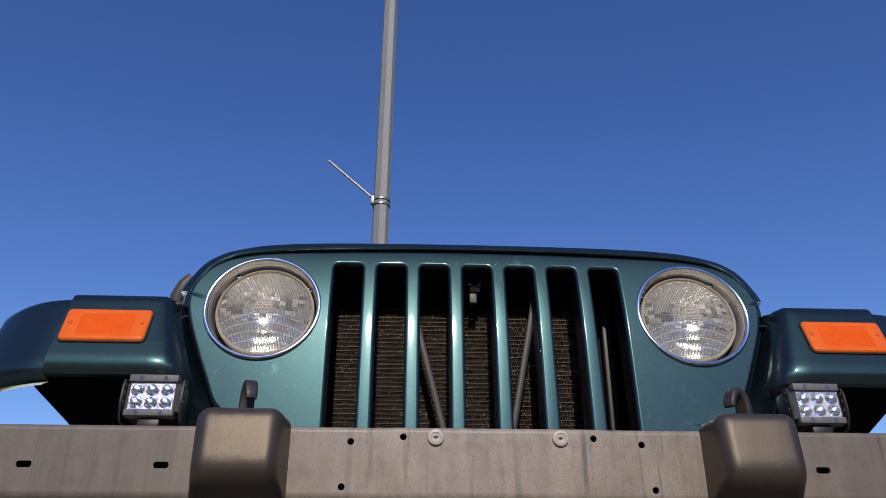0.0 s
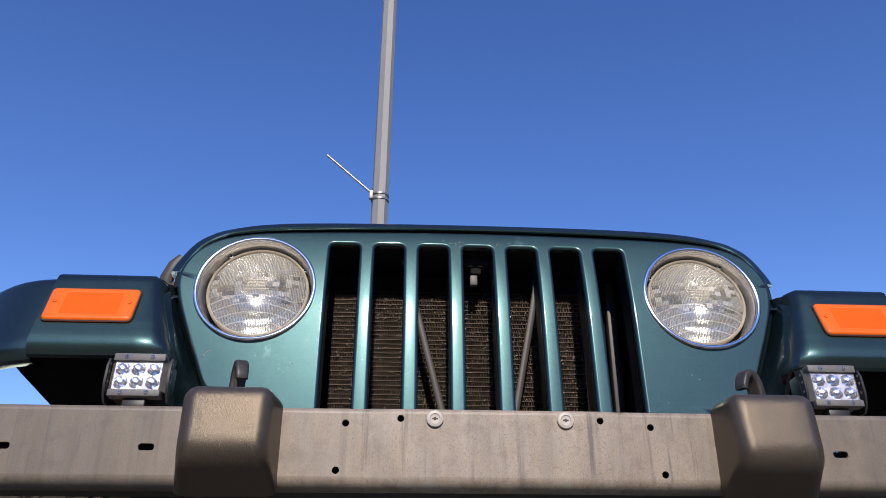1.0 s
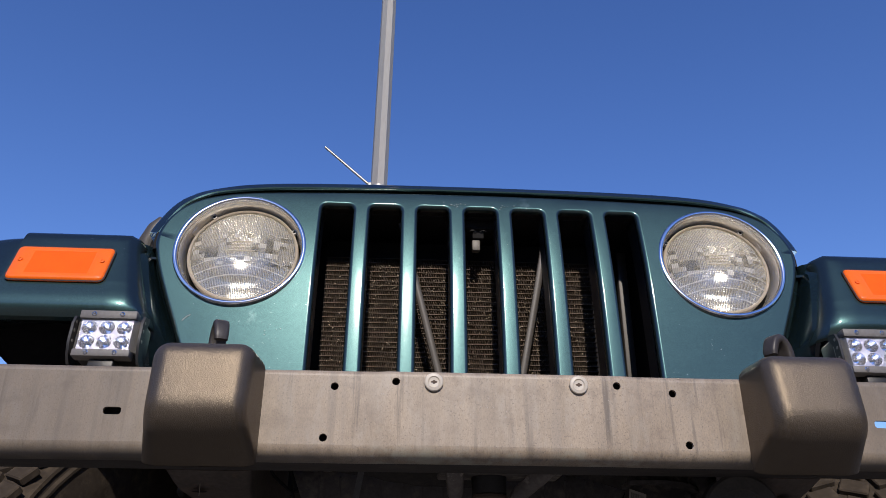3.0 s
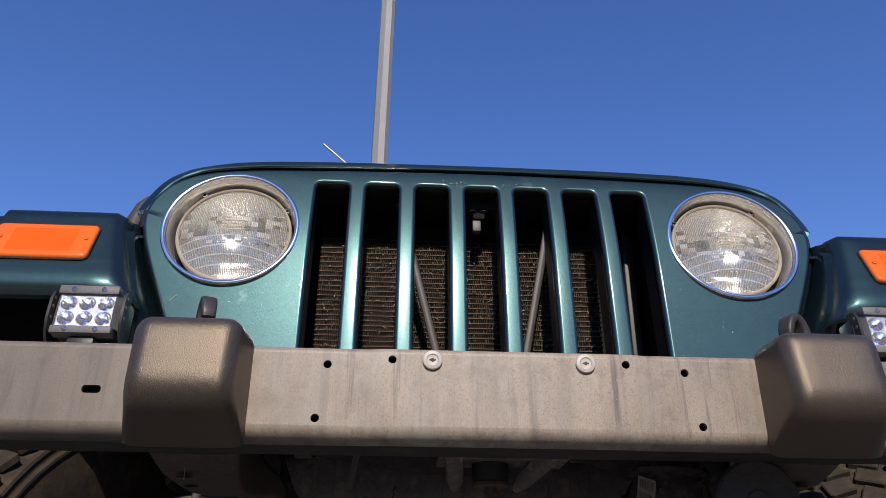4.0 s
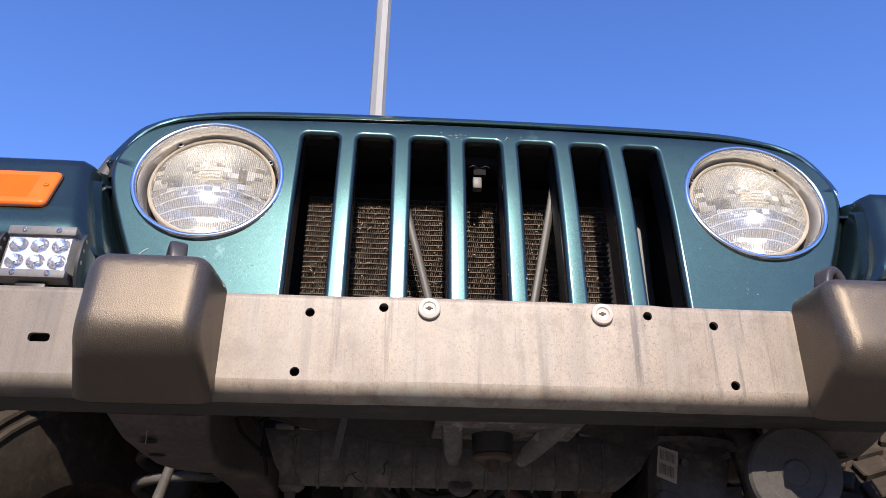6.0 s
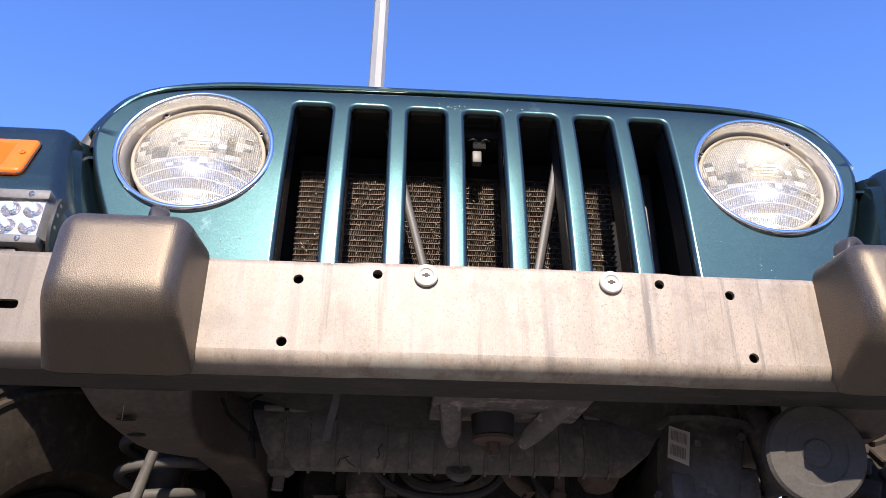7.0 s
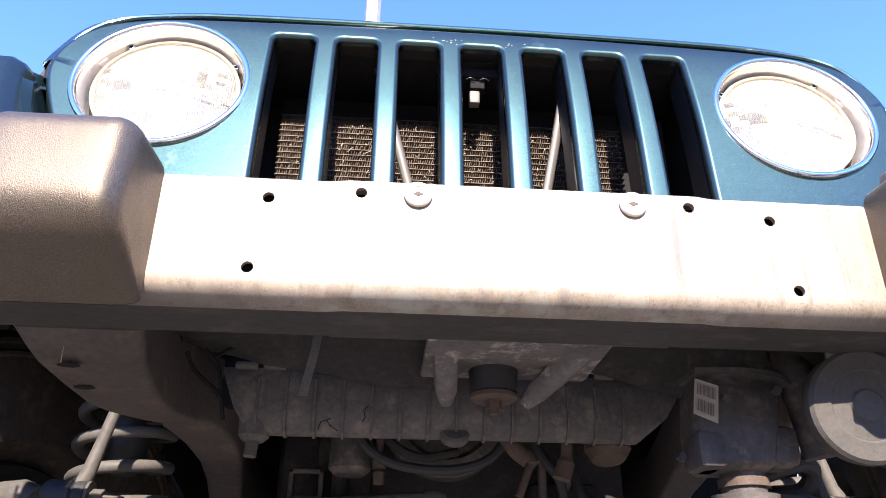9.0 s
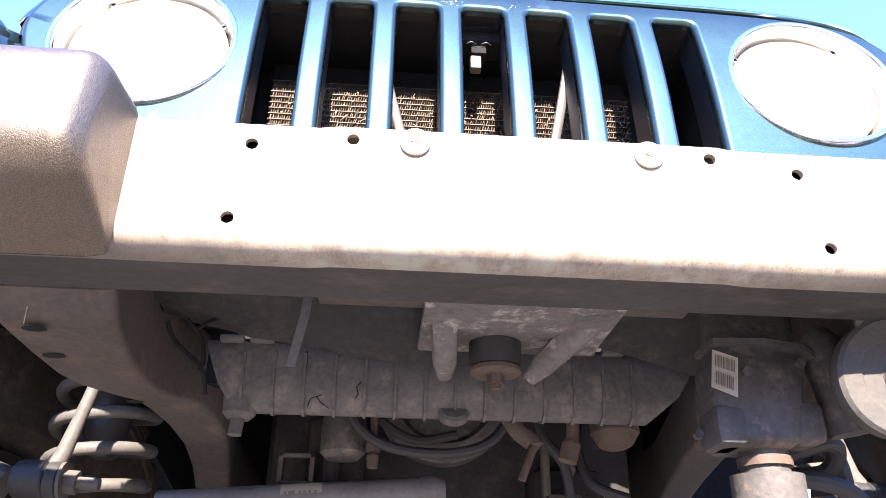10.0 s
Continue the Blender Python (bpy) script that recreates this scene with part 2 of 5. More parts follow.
    def ranged(value, a, b, c, d):
        n = nt.nodes.new("ShaderNodeMapRange")
        for key, v in zip(("From Min", "From Max", "To Min", "To Max"), (a, b, c, d)):
            n.inputs[key].default_value = v
        link(value, n.inputs["Value"])
        return n.outputs["Result"]

    rub = node(nt, "ShaderNodeTexNoise", Scale=38.0, Detail=6.0, Roughness=0.7)
    link(coord.outputs["Object"], rub.inputs["Vector"])
    wide = maths("ABSOLUTE", axis.outputs["X"])
    seam = ranged(maths("ABSOLUTE", maths("SUBTRACT", wide, 0.156)), 0.003, 0.014, 1.0, 0.0)
    foot = maths("MULTIPLY", ranged(axis.outputs["Z"], 0.640, 0.653, 1.0, 0.0), ranged(wide, 0.15, 0.185, 1.0, 0.12))
    # dark lower bend: grime, with the downturned edge's shade also put into the colour
    bend_grime_shade = maths("MULTIPLY", ranged(axis.outputs["Z"], 0.635, 0.645, 1.0, 0.0), ranged(wide, 0.15, 0.36, 0.25, 1.0))
    for mask, lo, hi, most, tone in ((bend_grime_shade, 0.25, 0.50, 0.85, (0.095, 0.09, 0.083)), (seam, 0.42, 0.60, 0.55, (0.33, 0.285, 0.225)), (foot, 0.46, 0.60, 0.85, (0.36, 0.345, 0.28))):
        share = maths("MULTIPLY", mask, ranged(rub.outputs["Fac"], lo, hi, 0.0, most))
        mix = nt.nodes.new("ShaderNodeMix")
        mix.data_type = "RGBA"
        mix.inputs["B"].default_value = (*tone, 1)
        link(share, mix.inputs["Factor"])
        link(out, mix.inputs["A"])
        out = mix.outputs["Result"]
    # the ends are toned darker than the middle, with a ragged border
    ragged = node(nt, "ShaderNodeTexNoise", Scale=11.0, Detail=5.0, Roughness=0.6)
    link(coord.outputs["Object"], ragged.inputs["Vector"])
    push = nt.nodes.new("ShaderNodeMath")
    push.operation = "MULTIPLY_ADD"
    push.inputs[1].default_value = 0.22
    link(ragged.outputs["Fac"], push.inputs[0])
    link(wide, push.inputs[2])
    end_tone = nt.nodes.new("ShaderNodeMapRange")
    end_tone.inputs["From Min"].default_value, end_tone.inputs["From Max"].default_value = 0.27, 0.60
    end_tone.inputs["To Min"].default_value, end_tone.inputs["To Max"].default_value = 0.0, 0.62
    link(push.outputs[0], end_tone.inputs["Value"])
    mix = nt.nodes.new("ShaderNodeMix")
    mix.data_type = "RGBA"
    mix.inputs["B"].default_value = (0.09, 0.0766, 0.0627, 1)
    link(end_tone.outputs["Result"], mix.inputs["Factor"])
    link(out, mix.inputs["A"])
    link(mix.outputs["Result"], b.inputs["Base Color"])


stain_bumper(STEEL)
PLASTIC = material("pebbled_black_plastic", (0.050, 0.0405, 0.0315), rough=0.39, vary=0.3, scale=14, fine=500, specular=1.0, dirt=(0.055, 0.044, 0.034), dirt_amount=0.1, spread=0.3)


def pebble(m, size, depth):
    """A fine moulded grain, with its shading and warm sheen put into the colours."""
    nt = m.node_tree
    b = nt.nodes["Principled BSDF"]
    b.inputs["Specular Tint"].default_value = (1.0, 0.82, 0.60, 1)
    coord = nt.nodes.new("ShaderNodeTexCoord")
    cell = node(nt, "ShaderNodeTexNoise", Scale=1.0 / size, Detail=1.0, Roughness=0.4)
    nt.links.new(coord.outputs["Object"], cell.inputs["Vector"])
    rel = node(nt, "ShaderNodeBump", Strength=1.0, Distance=depth)
    nt.links.new(cell.outputs["Fac"], rel.inputs["Height"])
    nt.links.new(rel.outputs["Normal"], b.inputs["Normal"])
    # pits darkened and high spots lightened in colour, standing in for grain shading
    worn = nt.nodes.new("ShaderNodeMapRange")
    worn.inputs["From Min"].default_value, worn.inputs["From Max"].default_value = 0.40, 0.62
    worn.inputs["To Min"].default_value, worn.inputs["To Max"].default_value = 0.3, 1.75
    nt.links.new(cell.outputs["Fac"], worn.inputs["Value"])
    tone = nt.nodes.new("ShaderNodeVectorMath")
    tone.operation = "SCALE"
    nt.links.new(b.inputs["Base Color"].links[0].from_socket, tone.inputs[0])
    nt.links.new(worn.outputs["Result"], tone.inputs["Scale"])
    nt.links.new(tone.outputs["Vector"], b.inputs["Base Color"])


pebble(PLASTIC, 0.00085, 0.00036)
PLASTIC.node_tree.nodes["Principled BSDF"].inputs["IOR"].default_value = 1.58
CHROME = material("chrome", (0.82, 0.82, 0.84), rough=0.15, metal=1.0, vary=0.04, scale=20)
BRIGHT = material("bright_reflector", (0.90, 0.89, 0.85), rough=0.11, metal=1.0, vary=0.05, scale=30, fine=200)
CUP = material("bright_led_cup", (0.97, 0.97, 1.0), rough=0.17, metal=1.0, vary=0.03, scale=30)
PLATE = material("pale_led_plate", (0.40, 0.40, 0.45), rough=0.3, metal=0.5, vary=0.12, scale=60, fine=400)
CONE = material("dull_chrome", (0.86, 0.84, 0.80), rough=0.2, metal=0.6, vary=0.14, scale=25, fine=300, bump=0.3, bump_scale=140)
RIM = material("yellowed_rim", (0.44, 0.375, 0.28), rough=0.4, vary=0.15, scale=40)
LENS = ribbed_glass()
CLEAR = glassy("clear_cover", (0.98, 0.98, 1.0), 0.02, 1.15)
AMBER = material("amber_plastic", (0.95, 0.15, 0.004), rough=0.35, vary=0.10, scale=30, fine=300, coat=0.5, coat_rough=0.05, specular=0.3)
AMBER_DEEP = material("deep_amber_plastic", (0.90, 0.115, 0.003), rough=0.4, vary=0.12, scale=40, fine=300, specular=0.2)
BLACK = material("black_paint", (0.018, 0.018, 0.019), rough=0.45, vary=0.3, scale=20, bump=0.15)
# body teal darkened: the dim reflections beside the grille are put into this colour
GLOSS = material("dark_undercoat", (0.007, 0.015, 0.018), rough=0.2, vary=0.3, scale=20, bump=1.0, bump_scale=34, specular=0.35)
DARK = material("shadow_black_lining", (0.020, 0.0195, 0.0195), rough=0.8, vary=0.3, scale=12, specular=0.08)
GREY = material("bare_grey_metal", (0.30, 0.29, 0.27), rough=0.45, metal=0.6, vary=0.2, scale=30)
HOOK = material("black_hook_paint", (0.0442, 0.039, 0.0351), rough=0.42, vary=0.3, scale=30, fine=200, bump=0.2)
ROD = material("grey_painted_rod", (0.058, 0.051, 0.044), rough=0.5, vary=0.2, scale=20, fine=200)
FIN = material("dusty_fin_metal", (0.100, 0.074, 0.051), rough=0.65, metal=0.2, vary=0.5, scale=60, fine=500, dirt=(0.185, 0.124, 0.070), dirt_amount=0.2)
TANK = material("dusty_black_plastic", (0.11, 0.1, 0.092), rough=0.8, vary=0.35, scale=18, fine=200, dirt=(0.2701, 0.224, 0.18), dirt_amount=0.45, spread=0.3, bump=0.4, bump_scale=300, specular=0.2)
CAST = material("dirty_cast_iron", (0.07776, 0.06912, 0.06264), rough=0.7, vary=0.4, scale=22, fine=160, dirt=(0.2053, 0.1621, 0.1296), dirt_amount=0.38, spread=0.2, bump=0.7, bump_scale=180, specular=0.3)
FRAME = material("frame_steel", (0.1067, 0.09048, 0.07888), rough=0.7, vary=0.35, scale=12, fine=150, dirt=(0.2688, 0.1904, 0.1299), dirt_amount=0.40, spread=0.3, bump=0.5, bump_scale=260, specular=0.25)
RAIL = material("rusted_frame_rail", (0.09052, 0.07497, 0.06365), rough=0.7, vary=0.35, scale=14, fine=150, dirt=(0.195, 0.125, 0.082), dirt_amount=0.34, spread=0.30, bump=0.5, bump_scale=260, specular=0.25)
RUST = material("rusted_steel", (0.088, 0.060, 0.043), rough=0.75, vary=0.35, scale=60, fine=300, bump=0.4)
SCUFF = material("scuffed_grimy_steel", (0.135, 0.1206, 0.1098), rough=0.55, vary=0.45, scale=24, fine=150, dirt=(0.504, 0.459, 0.396), dirt_amount=0.30, spread=0.16, bump=0.7, bump_scale=220, specular=0.3)
CHALK = material("pale_scratch", (0.20, 0.24, 0.235), rough=0.7, vary=0.2, scale=300)
DAMPER = material("grey_damper_paint", (0.1523, 0.1469, 0.1414), rough=0.5, vary=0.25, scale=20, fine=200, specular=0.3)
GRIME = material("oily_brown_grime", (0.031, 0.0285, 0.027), rough=0.75, vary=0.4, scale=16, fine=140, dirt=(0.075, 0.063, 0.054), dirt_amount=0.4, spread=0.25, bump=0.6, bump_scale=220, specular=0.2)
# darker than the bumper steel: underside shade put into the dusty colour
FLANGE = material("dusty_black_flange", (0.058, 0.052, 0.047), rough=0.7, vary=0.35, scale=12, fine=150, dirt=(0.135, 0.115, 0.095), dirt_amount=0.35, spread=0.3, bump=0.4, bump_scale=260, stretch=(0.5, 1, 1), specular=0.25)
RUBBER = material("black_rubber", (0.026, 0.025, 0.024), rough=0.6, vary=0.25, scale=30, bump=0.2)
TYRE = material("dusty_tyre_rubber", (0.050, 0.040, 0.031), rough=0.9, vary=0.3, scale=25, specular=0.1, dirt=(0.13, 0.10, 0.072), dirt_amount=0.4, spread=0.4)
SENSOR = material("tan_plastic", (0.14, 0.128, 0.11), rough=0.5, vary=0.1, scale=60)
WHITE = material("off_white_plastic", (0.516, 0.468, 0.39), rough=0.45, vary=0.08, scale=60)
LABEL = material("paper_label", (0.378, 0.329, 0.266), rough=0.6, vary=0.08, scale=80)
LINK = material("dusty_link_steel", (0.088, 0.080, 0.070), rough=0.6, vary=0.3, scale=30, fine=200, bump=0.3, specular=0.3)
INK = material("faded_print", (0.143, 0.13, 0.1105), rough=0.6, vary=0.2, scale=200)
ALLOY = material("cast_alloy", (0.085, 0.078, 0.069), rough=0.8, vary=0.25, scale=40, fine=300, metal=0.0, bump=0.3, specular=0.1)
POLE = material("galvanised_pole", (0.29, 0.275, 0.25), rough=0.55, vary=0.12, scale=6, fine=80, stretch=(1, 1, 0.15), metal=0.2)
ASPHALT = material("worn_asphalt", (0.146, 0.134, 0.118), rough=0.9, vary=0.3, scale=1.5, fine=90, bump=0.6, bump_scale=120)
PLASTER = material("plain_wall_plaster", (0.20, 0.188, 0.172), rough=0.9, vary=0.2, scale=0.8, fine=40, bump=0.3, bump_scale=60)
STRAW = material("dry_straw", (0.42, 0.35, 0.25), rough=0.8, vary=0.35, scale=90)


# ---- mesh helpers ----
def finish(bm, angle=32):
    """Smooths the mesh and marks its sharper edges."""
    bmesh.ops.recalc_face_normals(bm, faces=bm.faces[:])
    for f in bm.faces:
        f.smooth = True
    for e in bm.edges:
        if len(e.link_faces) != 2 or e.calc_face_angle(0) > radians(angle):
            e.smooth = False


def part(name, bm, mat, parent, label="", angle=32, normals=None):
    """One mesh object under a thing or a part."""
    finish(bm, angle)
    me = bpy.data.meshes.new(name)
    if normals:
        for e in bm.edges:
            e.smooth = True
    bm.to_mesh(me)
    bm.free()
    if normals:
        me.normals_split_custom_set_from_vertices(normals)
    me.materials.append(mat)
    ob = new(name, me)
    ob.parent = parent
    return tagged(ob, label)


def again(ob, name, m, parent):
    """Another object on the same mesh."""
    o = new(name, ob.data)
    o.parent, o.matrix_basis = parent, m
    return o


def ring_faces(bm, a, b, closed=True):
    n = len(a)
    for i in range(n if closed else n - 1):
        j = (i + 1) % n
        bm.faces.new((a[i], a[j], b[j], b[i]))


def loft(rings, closed=True, caps=True):
    """A skin over rings of points, all with the same count."""
    bm = bmesh.new()
    vs = [[bm.verts.new(p) for p in r] for r in rings]
    for a, b in zip(vs, vs[1:]):
        ring_faces(bm, a, b, closed)
    if caps and closed:
        bm.faces.new(vs[0])
        bm.faces.new(vs[-1])
    return bm


def add_box(bm, x0, x1, y0, y1, z0, z1, bevel=0.0, seg=2):
    made = bmesh.ops.create_cube(bm, size=1, matrix=Matrix.Translation(((x0 + x1) / 2, (y0 + y1) / 2, (z0 + z1) / 2)) @ Matrix.Diagonal((x1 - x0, y1 - y0, z1 - z0, 1)))
    if bevel:
        edges = list({e for v in made["verts"] for e in v.link_edges})
        bmesh.ops.bevel(bm, geom=edges, offset=bevel, segments=seg, affect="EDGES", profile=0.5)


def box(*a, **k):
    bm = bmesh.new()
    add_box(bm, *a, **k)
    return bm


def add_sweep(bm, pts, r, n=10, flat=1.0, caps=True):
    """A round (or flattened) bar along a line of points; r may be a list."""
    pts = [Vector(p) for p in pts]
    rs = r if isinstance(r, (list, tuple)) else [r] * len(pts)
    rings = []
    side = None
    for i, p in enumerate(pts):
        d = (pts[min(i + 1, len(pts) - 1)] - pts[max(i - 1, 0)]).normalized()
        if side is None:
            side = d.cross(Vector((0, 1, 0.01))).normalized()
        side = (side - d * side.dot(d)).normalized()
        up = d.cross(side)
        rings.append([bm.verts.new(p + rs[i] * (math.cos(a) * side + flat * math.sin(a) * up)) for a in [2 * math.pi * k / n for k in range(n)]])
    for a, b in zip(rings, rings[1:]):
        ring_faces(bm, a, b)
    if caps:
        bm.faces.new(rings[0])
        bm.faces.new(rings[-1])


def sweep(pts, r, n=10, flat=1.0):
    bm = bmesh.new()
    add_sweep(bm, pts, r, n, flat)
    return bm


def curve(pts, steps=8):
    """Points of a smooth line through pts."""
    p = [Vector(q) for q in pts]
    p = [2 * p[0] - p[1]] + p + [2 * p[-1] - p[-2]]
    out = []
    for i in range(1, len(p) - 2):
        for k in range(steps):
            t = k / steps
            out.append(0.5 * ((2 * p[i]) + (p[i + 1] - p[i - 1]) * t + (2 * p[i - 1] - 5 * p[i] + 4 * p[i + 1] - p[i + 2]) * t * t
                              + (3 * p[i] - p[i - 1] - 3 * p[i + 1] + p[i + 2]) * t ** 3))
    return out + [p[-2]]


def turned(profile, n=48, cap_first=False, cap_last=False):
    """A body turned round the local y axis; profile: (radius, depth along y)."""
    bm = bmesh.new()
    rings = [[bm.verts.new((r * math.cos(a), y, r * math.sin(a))) for a in [2 * math.pi * k / n for k in range(n)]] for r, y in profile]
    for a, b in zip(rings, rings[1:]):
        ring_faces(bm, a, b)
    if cap_first:
        bm.faces.new(rings[0])
    if cap_last:
        bm.faces.new(rings[-1])
    return bm


def moved(bm, m):
    bmesh.ops.transform(bm, matrix=m, verts=bm.verts[:])
    return bm


def mirror(bm):
    bmesh.ops.scale(bm, vec=(-1, 1, 1), verts=bm.verts[:])
    return bm


def rounded(points, r, seg=5):
    """A polygon of 2D points with its corners rounded."""
    out = []
    n = len(points)
    for i in range(n):
        p, a, b = Vector(points[i]), Vector(points[i - 1]), Vector(points[(i + 1) % n])
        rr = r[i] if isinstance(r, (list, tuple)) else r
        u, v = (a - p), (b - p)
        k = min(rr, u.length * 0.49, v.length * 0.49)
        s, e = p + u.normalized() * k, p + v.normalized() * k
        for j in range(seg + 1):
            t = j / seg
            out.append(tuple((1 - t) ** 2 * s + 2 * t * (1 - t) * p + t * t * e))
    return out


def oval(cx, cz, rx, rz, n=40):
    return [(cx + rx * math.cos(2 * math.pi * k / n), cz + rz * math.sin(2 * math.pi * k / n)) for k in range(n)]


def plate_fill(bm, loops, place):
    """Fills a flat outline with holes in it. Returns the rings of vertices."""
    rings = []
    edges = []
    for loop in loops:
        vs = [bm.verts.new(place(*p)) for p in loop]
        rings.append(vs)
        edges += [bm.edges.new((vs[i], vs[(i + 1) % len(vs)])) for i in range(len(vs))]
    bmesh.ops.triangle_fill(bm, use_beauty=True, use_dissolve=False, edges=edges)
    return rings


def grown(loop, d):
    """A loop moved outwards by d (negative: inwards)."""
    n = len(loop)
    area = sum(loop[i][0] * loop[(i + 1) % n][1] - loop[(i + 1) % n][0] * loop[i][1] for i in range(n))
    s = 1 if area > 0 else -1
    out = []
    for i in range(n):
        a, b = Vector(loop[i - 1]), Vector(loop[(i + 1) % n])
        t = (b - a).normalized()
        out.append((loop[i][0] + s * d * t.y, loop[i][1] - s * d * t.x))
    return out


# ---- ground ----
bm = bmesh.new()
RINGS = [0, 3, 8, 20, 60, 200, 800, 3500]
old = None
for rad in RINGS[1:]:
    ring = [bm.verts.new((rad * math.cos(2 * math.pi * k / 48), 3 + rad * math.sin(2 * math.pi * k / 48), 0)) for k in range(48)]
    if old is None:
        bm.faces.new(ring)
    else:
        ring_faces(bm, old, ring)
    old = ring
tagged(part("ground", bm, ASPHALT, None, "worn pale grey asphalt parking ground under the car"), category="ground", kind="structure")
# plain unseen walls added to block low sky light beside and behind the camera
for name, ends in (("wall_south", (-13.4, 13.4, -14.4, -14.0)), ("wall_west", (-13.4, -13.0, -14.0, 8.0)), ("wall_east", (13.0, 13.4, -14.0, 8.0))):
    tagged(part(name, box(*ends, 0, 5.2), PLASTER, None, "plain unseen wall added to block low sky light"), category="wall", kind="structure")

# ---- the car ----
car = tagged(new("off_road_car"), "dark teal metallic off-road car with seven-slot grille and dusty steel bumper", "car")
car.empty_display_size = 0.2

RAKE = [(0.60, 4.2), (0.80, 4.3), (0.871, 4.75), (0.92, 5.2), (0.946, 5.6), (0.974, 6.8), (1.0, 8.6), (1.05, 11.4), (1.08, 13.0), (1.106, 15.0), (1.125, 19.0), (1.145, 26.0), (1.30, 26.0)]
GZ = [0.60 + 0.002 * k for k in range(351)]
GY = [0.0]
for z in GZ[1:]:
    GY.append(GY[-1] + 0.002 * math.tan(radians(np.interp(z - 0.001, [a for a, b in RAKE], [b for a, b in RAKE]))))
SHIFT = 1.2165 - float(np.interp(0.883, GZ, GY))


def front(z):
    """Where the raked, rolled-back grille face lies at a height."""
    return SHIFT + float(np.interp(z, GZ, GY))


# outline of the grille shell: half of it, from the bottom up
HALF = [(0.300, 0.700), (0.345, 0.760), (0.383, 0.790), (0.418, 0.805), (0.452, 0.828), (0.474, 0.876), (0.500, 0.937), (0.519, 0.990), (0.525, 1.030), (0.514, 1.066),
        (0.488, 1.096), (0.445, 1.115), (0.38, 1.125), (0.28, 1.130), (0.14, 1.134), (0.0, 1.1355)]
side = [(p.x, p.y) for p in curve([(x, z, 0) for x, z in HALF], 4)]
SHELL = side + [(-x, z) for x, z in reversed(side[:-1])]
LAMP = (0.3991, 1.0085)


def slot_loop(cx):
    zs = [0.735 + k * (1.086 - 0.735) / 12 for k in range(13)]
    right = [(cx + 0.0266, z) for z in zs]
    top = [(p[0], p[1]) for p in rounded([(cx + 0.0266, 1.086), (cx + 0.0266, 1.1075), (cx - 0.0266, 1.1075), (cx - 0.0266, 1.086)], [0.001, 0.019, 0.019, 0.001], 6)]
    top = [p for p in top if p[1] > 1.0865]
    left = [(cx - 0.0266, z) for z in reversed(zs)]
    return right + top + left


def build_grille():
    """The shell with its slots and lamp holes, and the exact normals of its rolled edges."""
    bm = bmesh.new()
    nx, ny, nz = [bm.verts.layers.float.new(n) for n in ("nx", "ny", "nz")]

    def ring_of(points, depth, a, loop, inward):
        out = []
        n = len(loop)
        area = sum(loop[i][0] * loop[(i + 1) % n][1] - loop[(i + 1) % n][0] * loop[i][1] for i in range(n))
        s = (1 if area > 0 else -1) * inward
        for i, (x, z) in enumerate(points):
            v = bm.verts.new((x, depth, z))
            t = (Vector(loop[(i + 1) % n]) - Vector(loop[i - 1])).normalized()
            v[nx], v[ny], v[nz] = s * t.y * math.sin(a), -math.cos(a), -s * t.x * math.sin(a)
            out.append(v)
        return out

    holes = [slot_loop(0.0815 * k) for k in range(-3, 4)]
    w, d = 0.0064, 0.0105
    lamps = [oval(s * LAMP[0] + 0.0033, LAMP[1], 0.1035, 0.1035, 56) for s in (-1, 1)]
    rings = plate_fill(bm, [SHELL] + [grown(h, w) for h in holes] + lamps, lambda x, z: (x, 0.0, z))
    for v in bm.verts:
        v[ny] = -1.0
    for k, ring in zip(range(-3, 4), rings[1:8]):
        for v in ring:
            s = 1 if v.co.x > 0.0815 * k else -1
            if v.co.z < 1.085 and abs(0.0815 * k + s * 0.0815) < 0.25:
                v[nx], v[ny] = -s * math.sin(radians(2.5)), -math.cos(radians(2.5))
    for h, last in zip(holes, rings[1:8]):
        for k in range(1, 8):
            a = math.pi / 2 * k / 7
            ring = ring_of(grown(h, w * (1 - math.sin(a))), d * (1 - math.cos(a)), a, h, -1)
            ring_faces(bm, last, ring)
            last = ring
        for depth in (0.016,):
            ring = ring_of(h, depth, math.pi / 2, h, -1)
            ring_faces(bm, last, ring)
            last = ring
    for loop, last in zip(lamps, rings[8:]):
        ring_faces(bm, ring_of(loop, 0.001, math.pi / 2, loop, -1), ring_of(loop, 0.02, math.pi / 2, loop, -1))
    last = rings[0]
    for k in range(1, 6):
        a = math.pi / 2 * k / 5
        ring = ring_of(grown(SHELL, 0.009 * math.sin(a)), 0.012 * (1 - math.cos(a)), a, SHELL, 1)
        ring_faces(bm, last, ring)
        last = ring
    ring_faces(bm, last, ring_of(grown(SHELL, 0.009), 0.05, math.pi / 2, SHELL, 1))
    for k in range(26):
        bmesh.ops.bisect_plane(bm, geom=bm.verts[:] + bm.edges[:] + bm.faces[:], plane_co=(0, 0, 0.76 + 0.015 * k), plane_no=(0, 0, 1))
    for f in bm.faces:
        f.normal_update()
        want = sum((Vector((v[nx], v[ny], v[nz])) for v in f.verts), Vector())
        if f.normal.dot(want) < 0:
            f.normal_flip()
    normals = []
    for v in bm.verts:
        slope = radians(float(np.interp(v.co.z, [p for p, q in RAKE], [q for p, q in RAKE])))
        n = Vector((v[nx], v[ny], v[nz])).normalized()
        normals.append((n.x, n.y * math.cos(slope) + n.z * math.sin(slope), n.z * math.cos(slope) - n.y * math.sin(slope)))
        v.co.y += front(v.co.z)
    return bm, normals


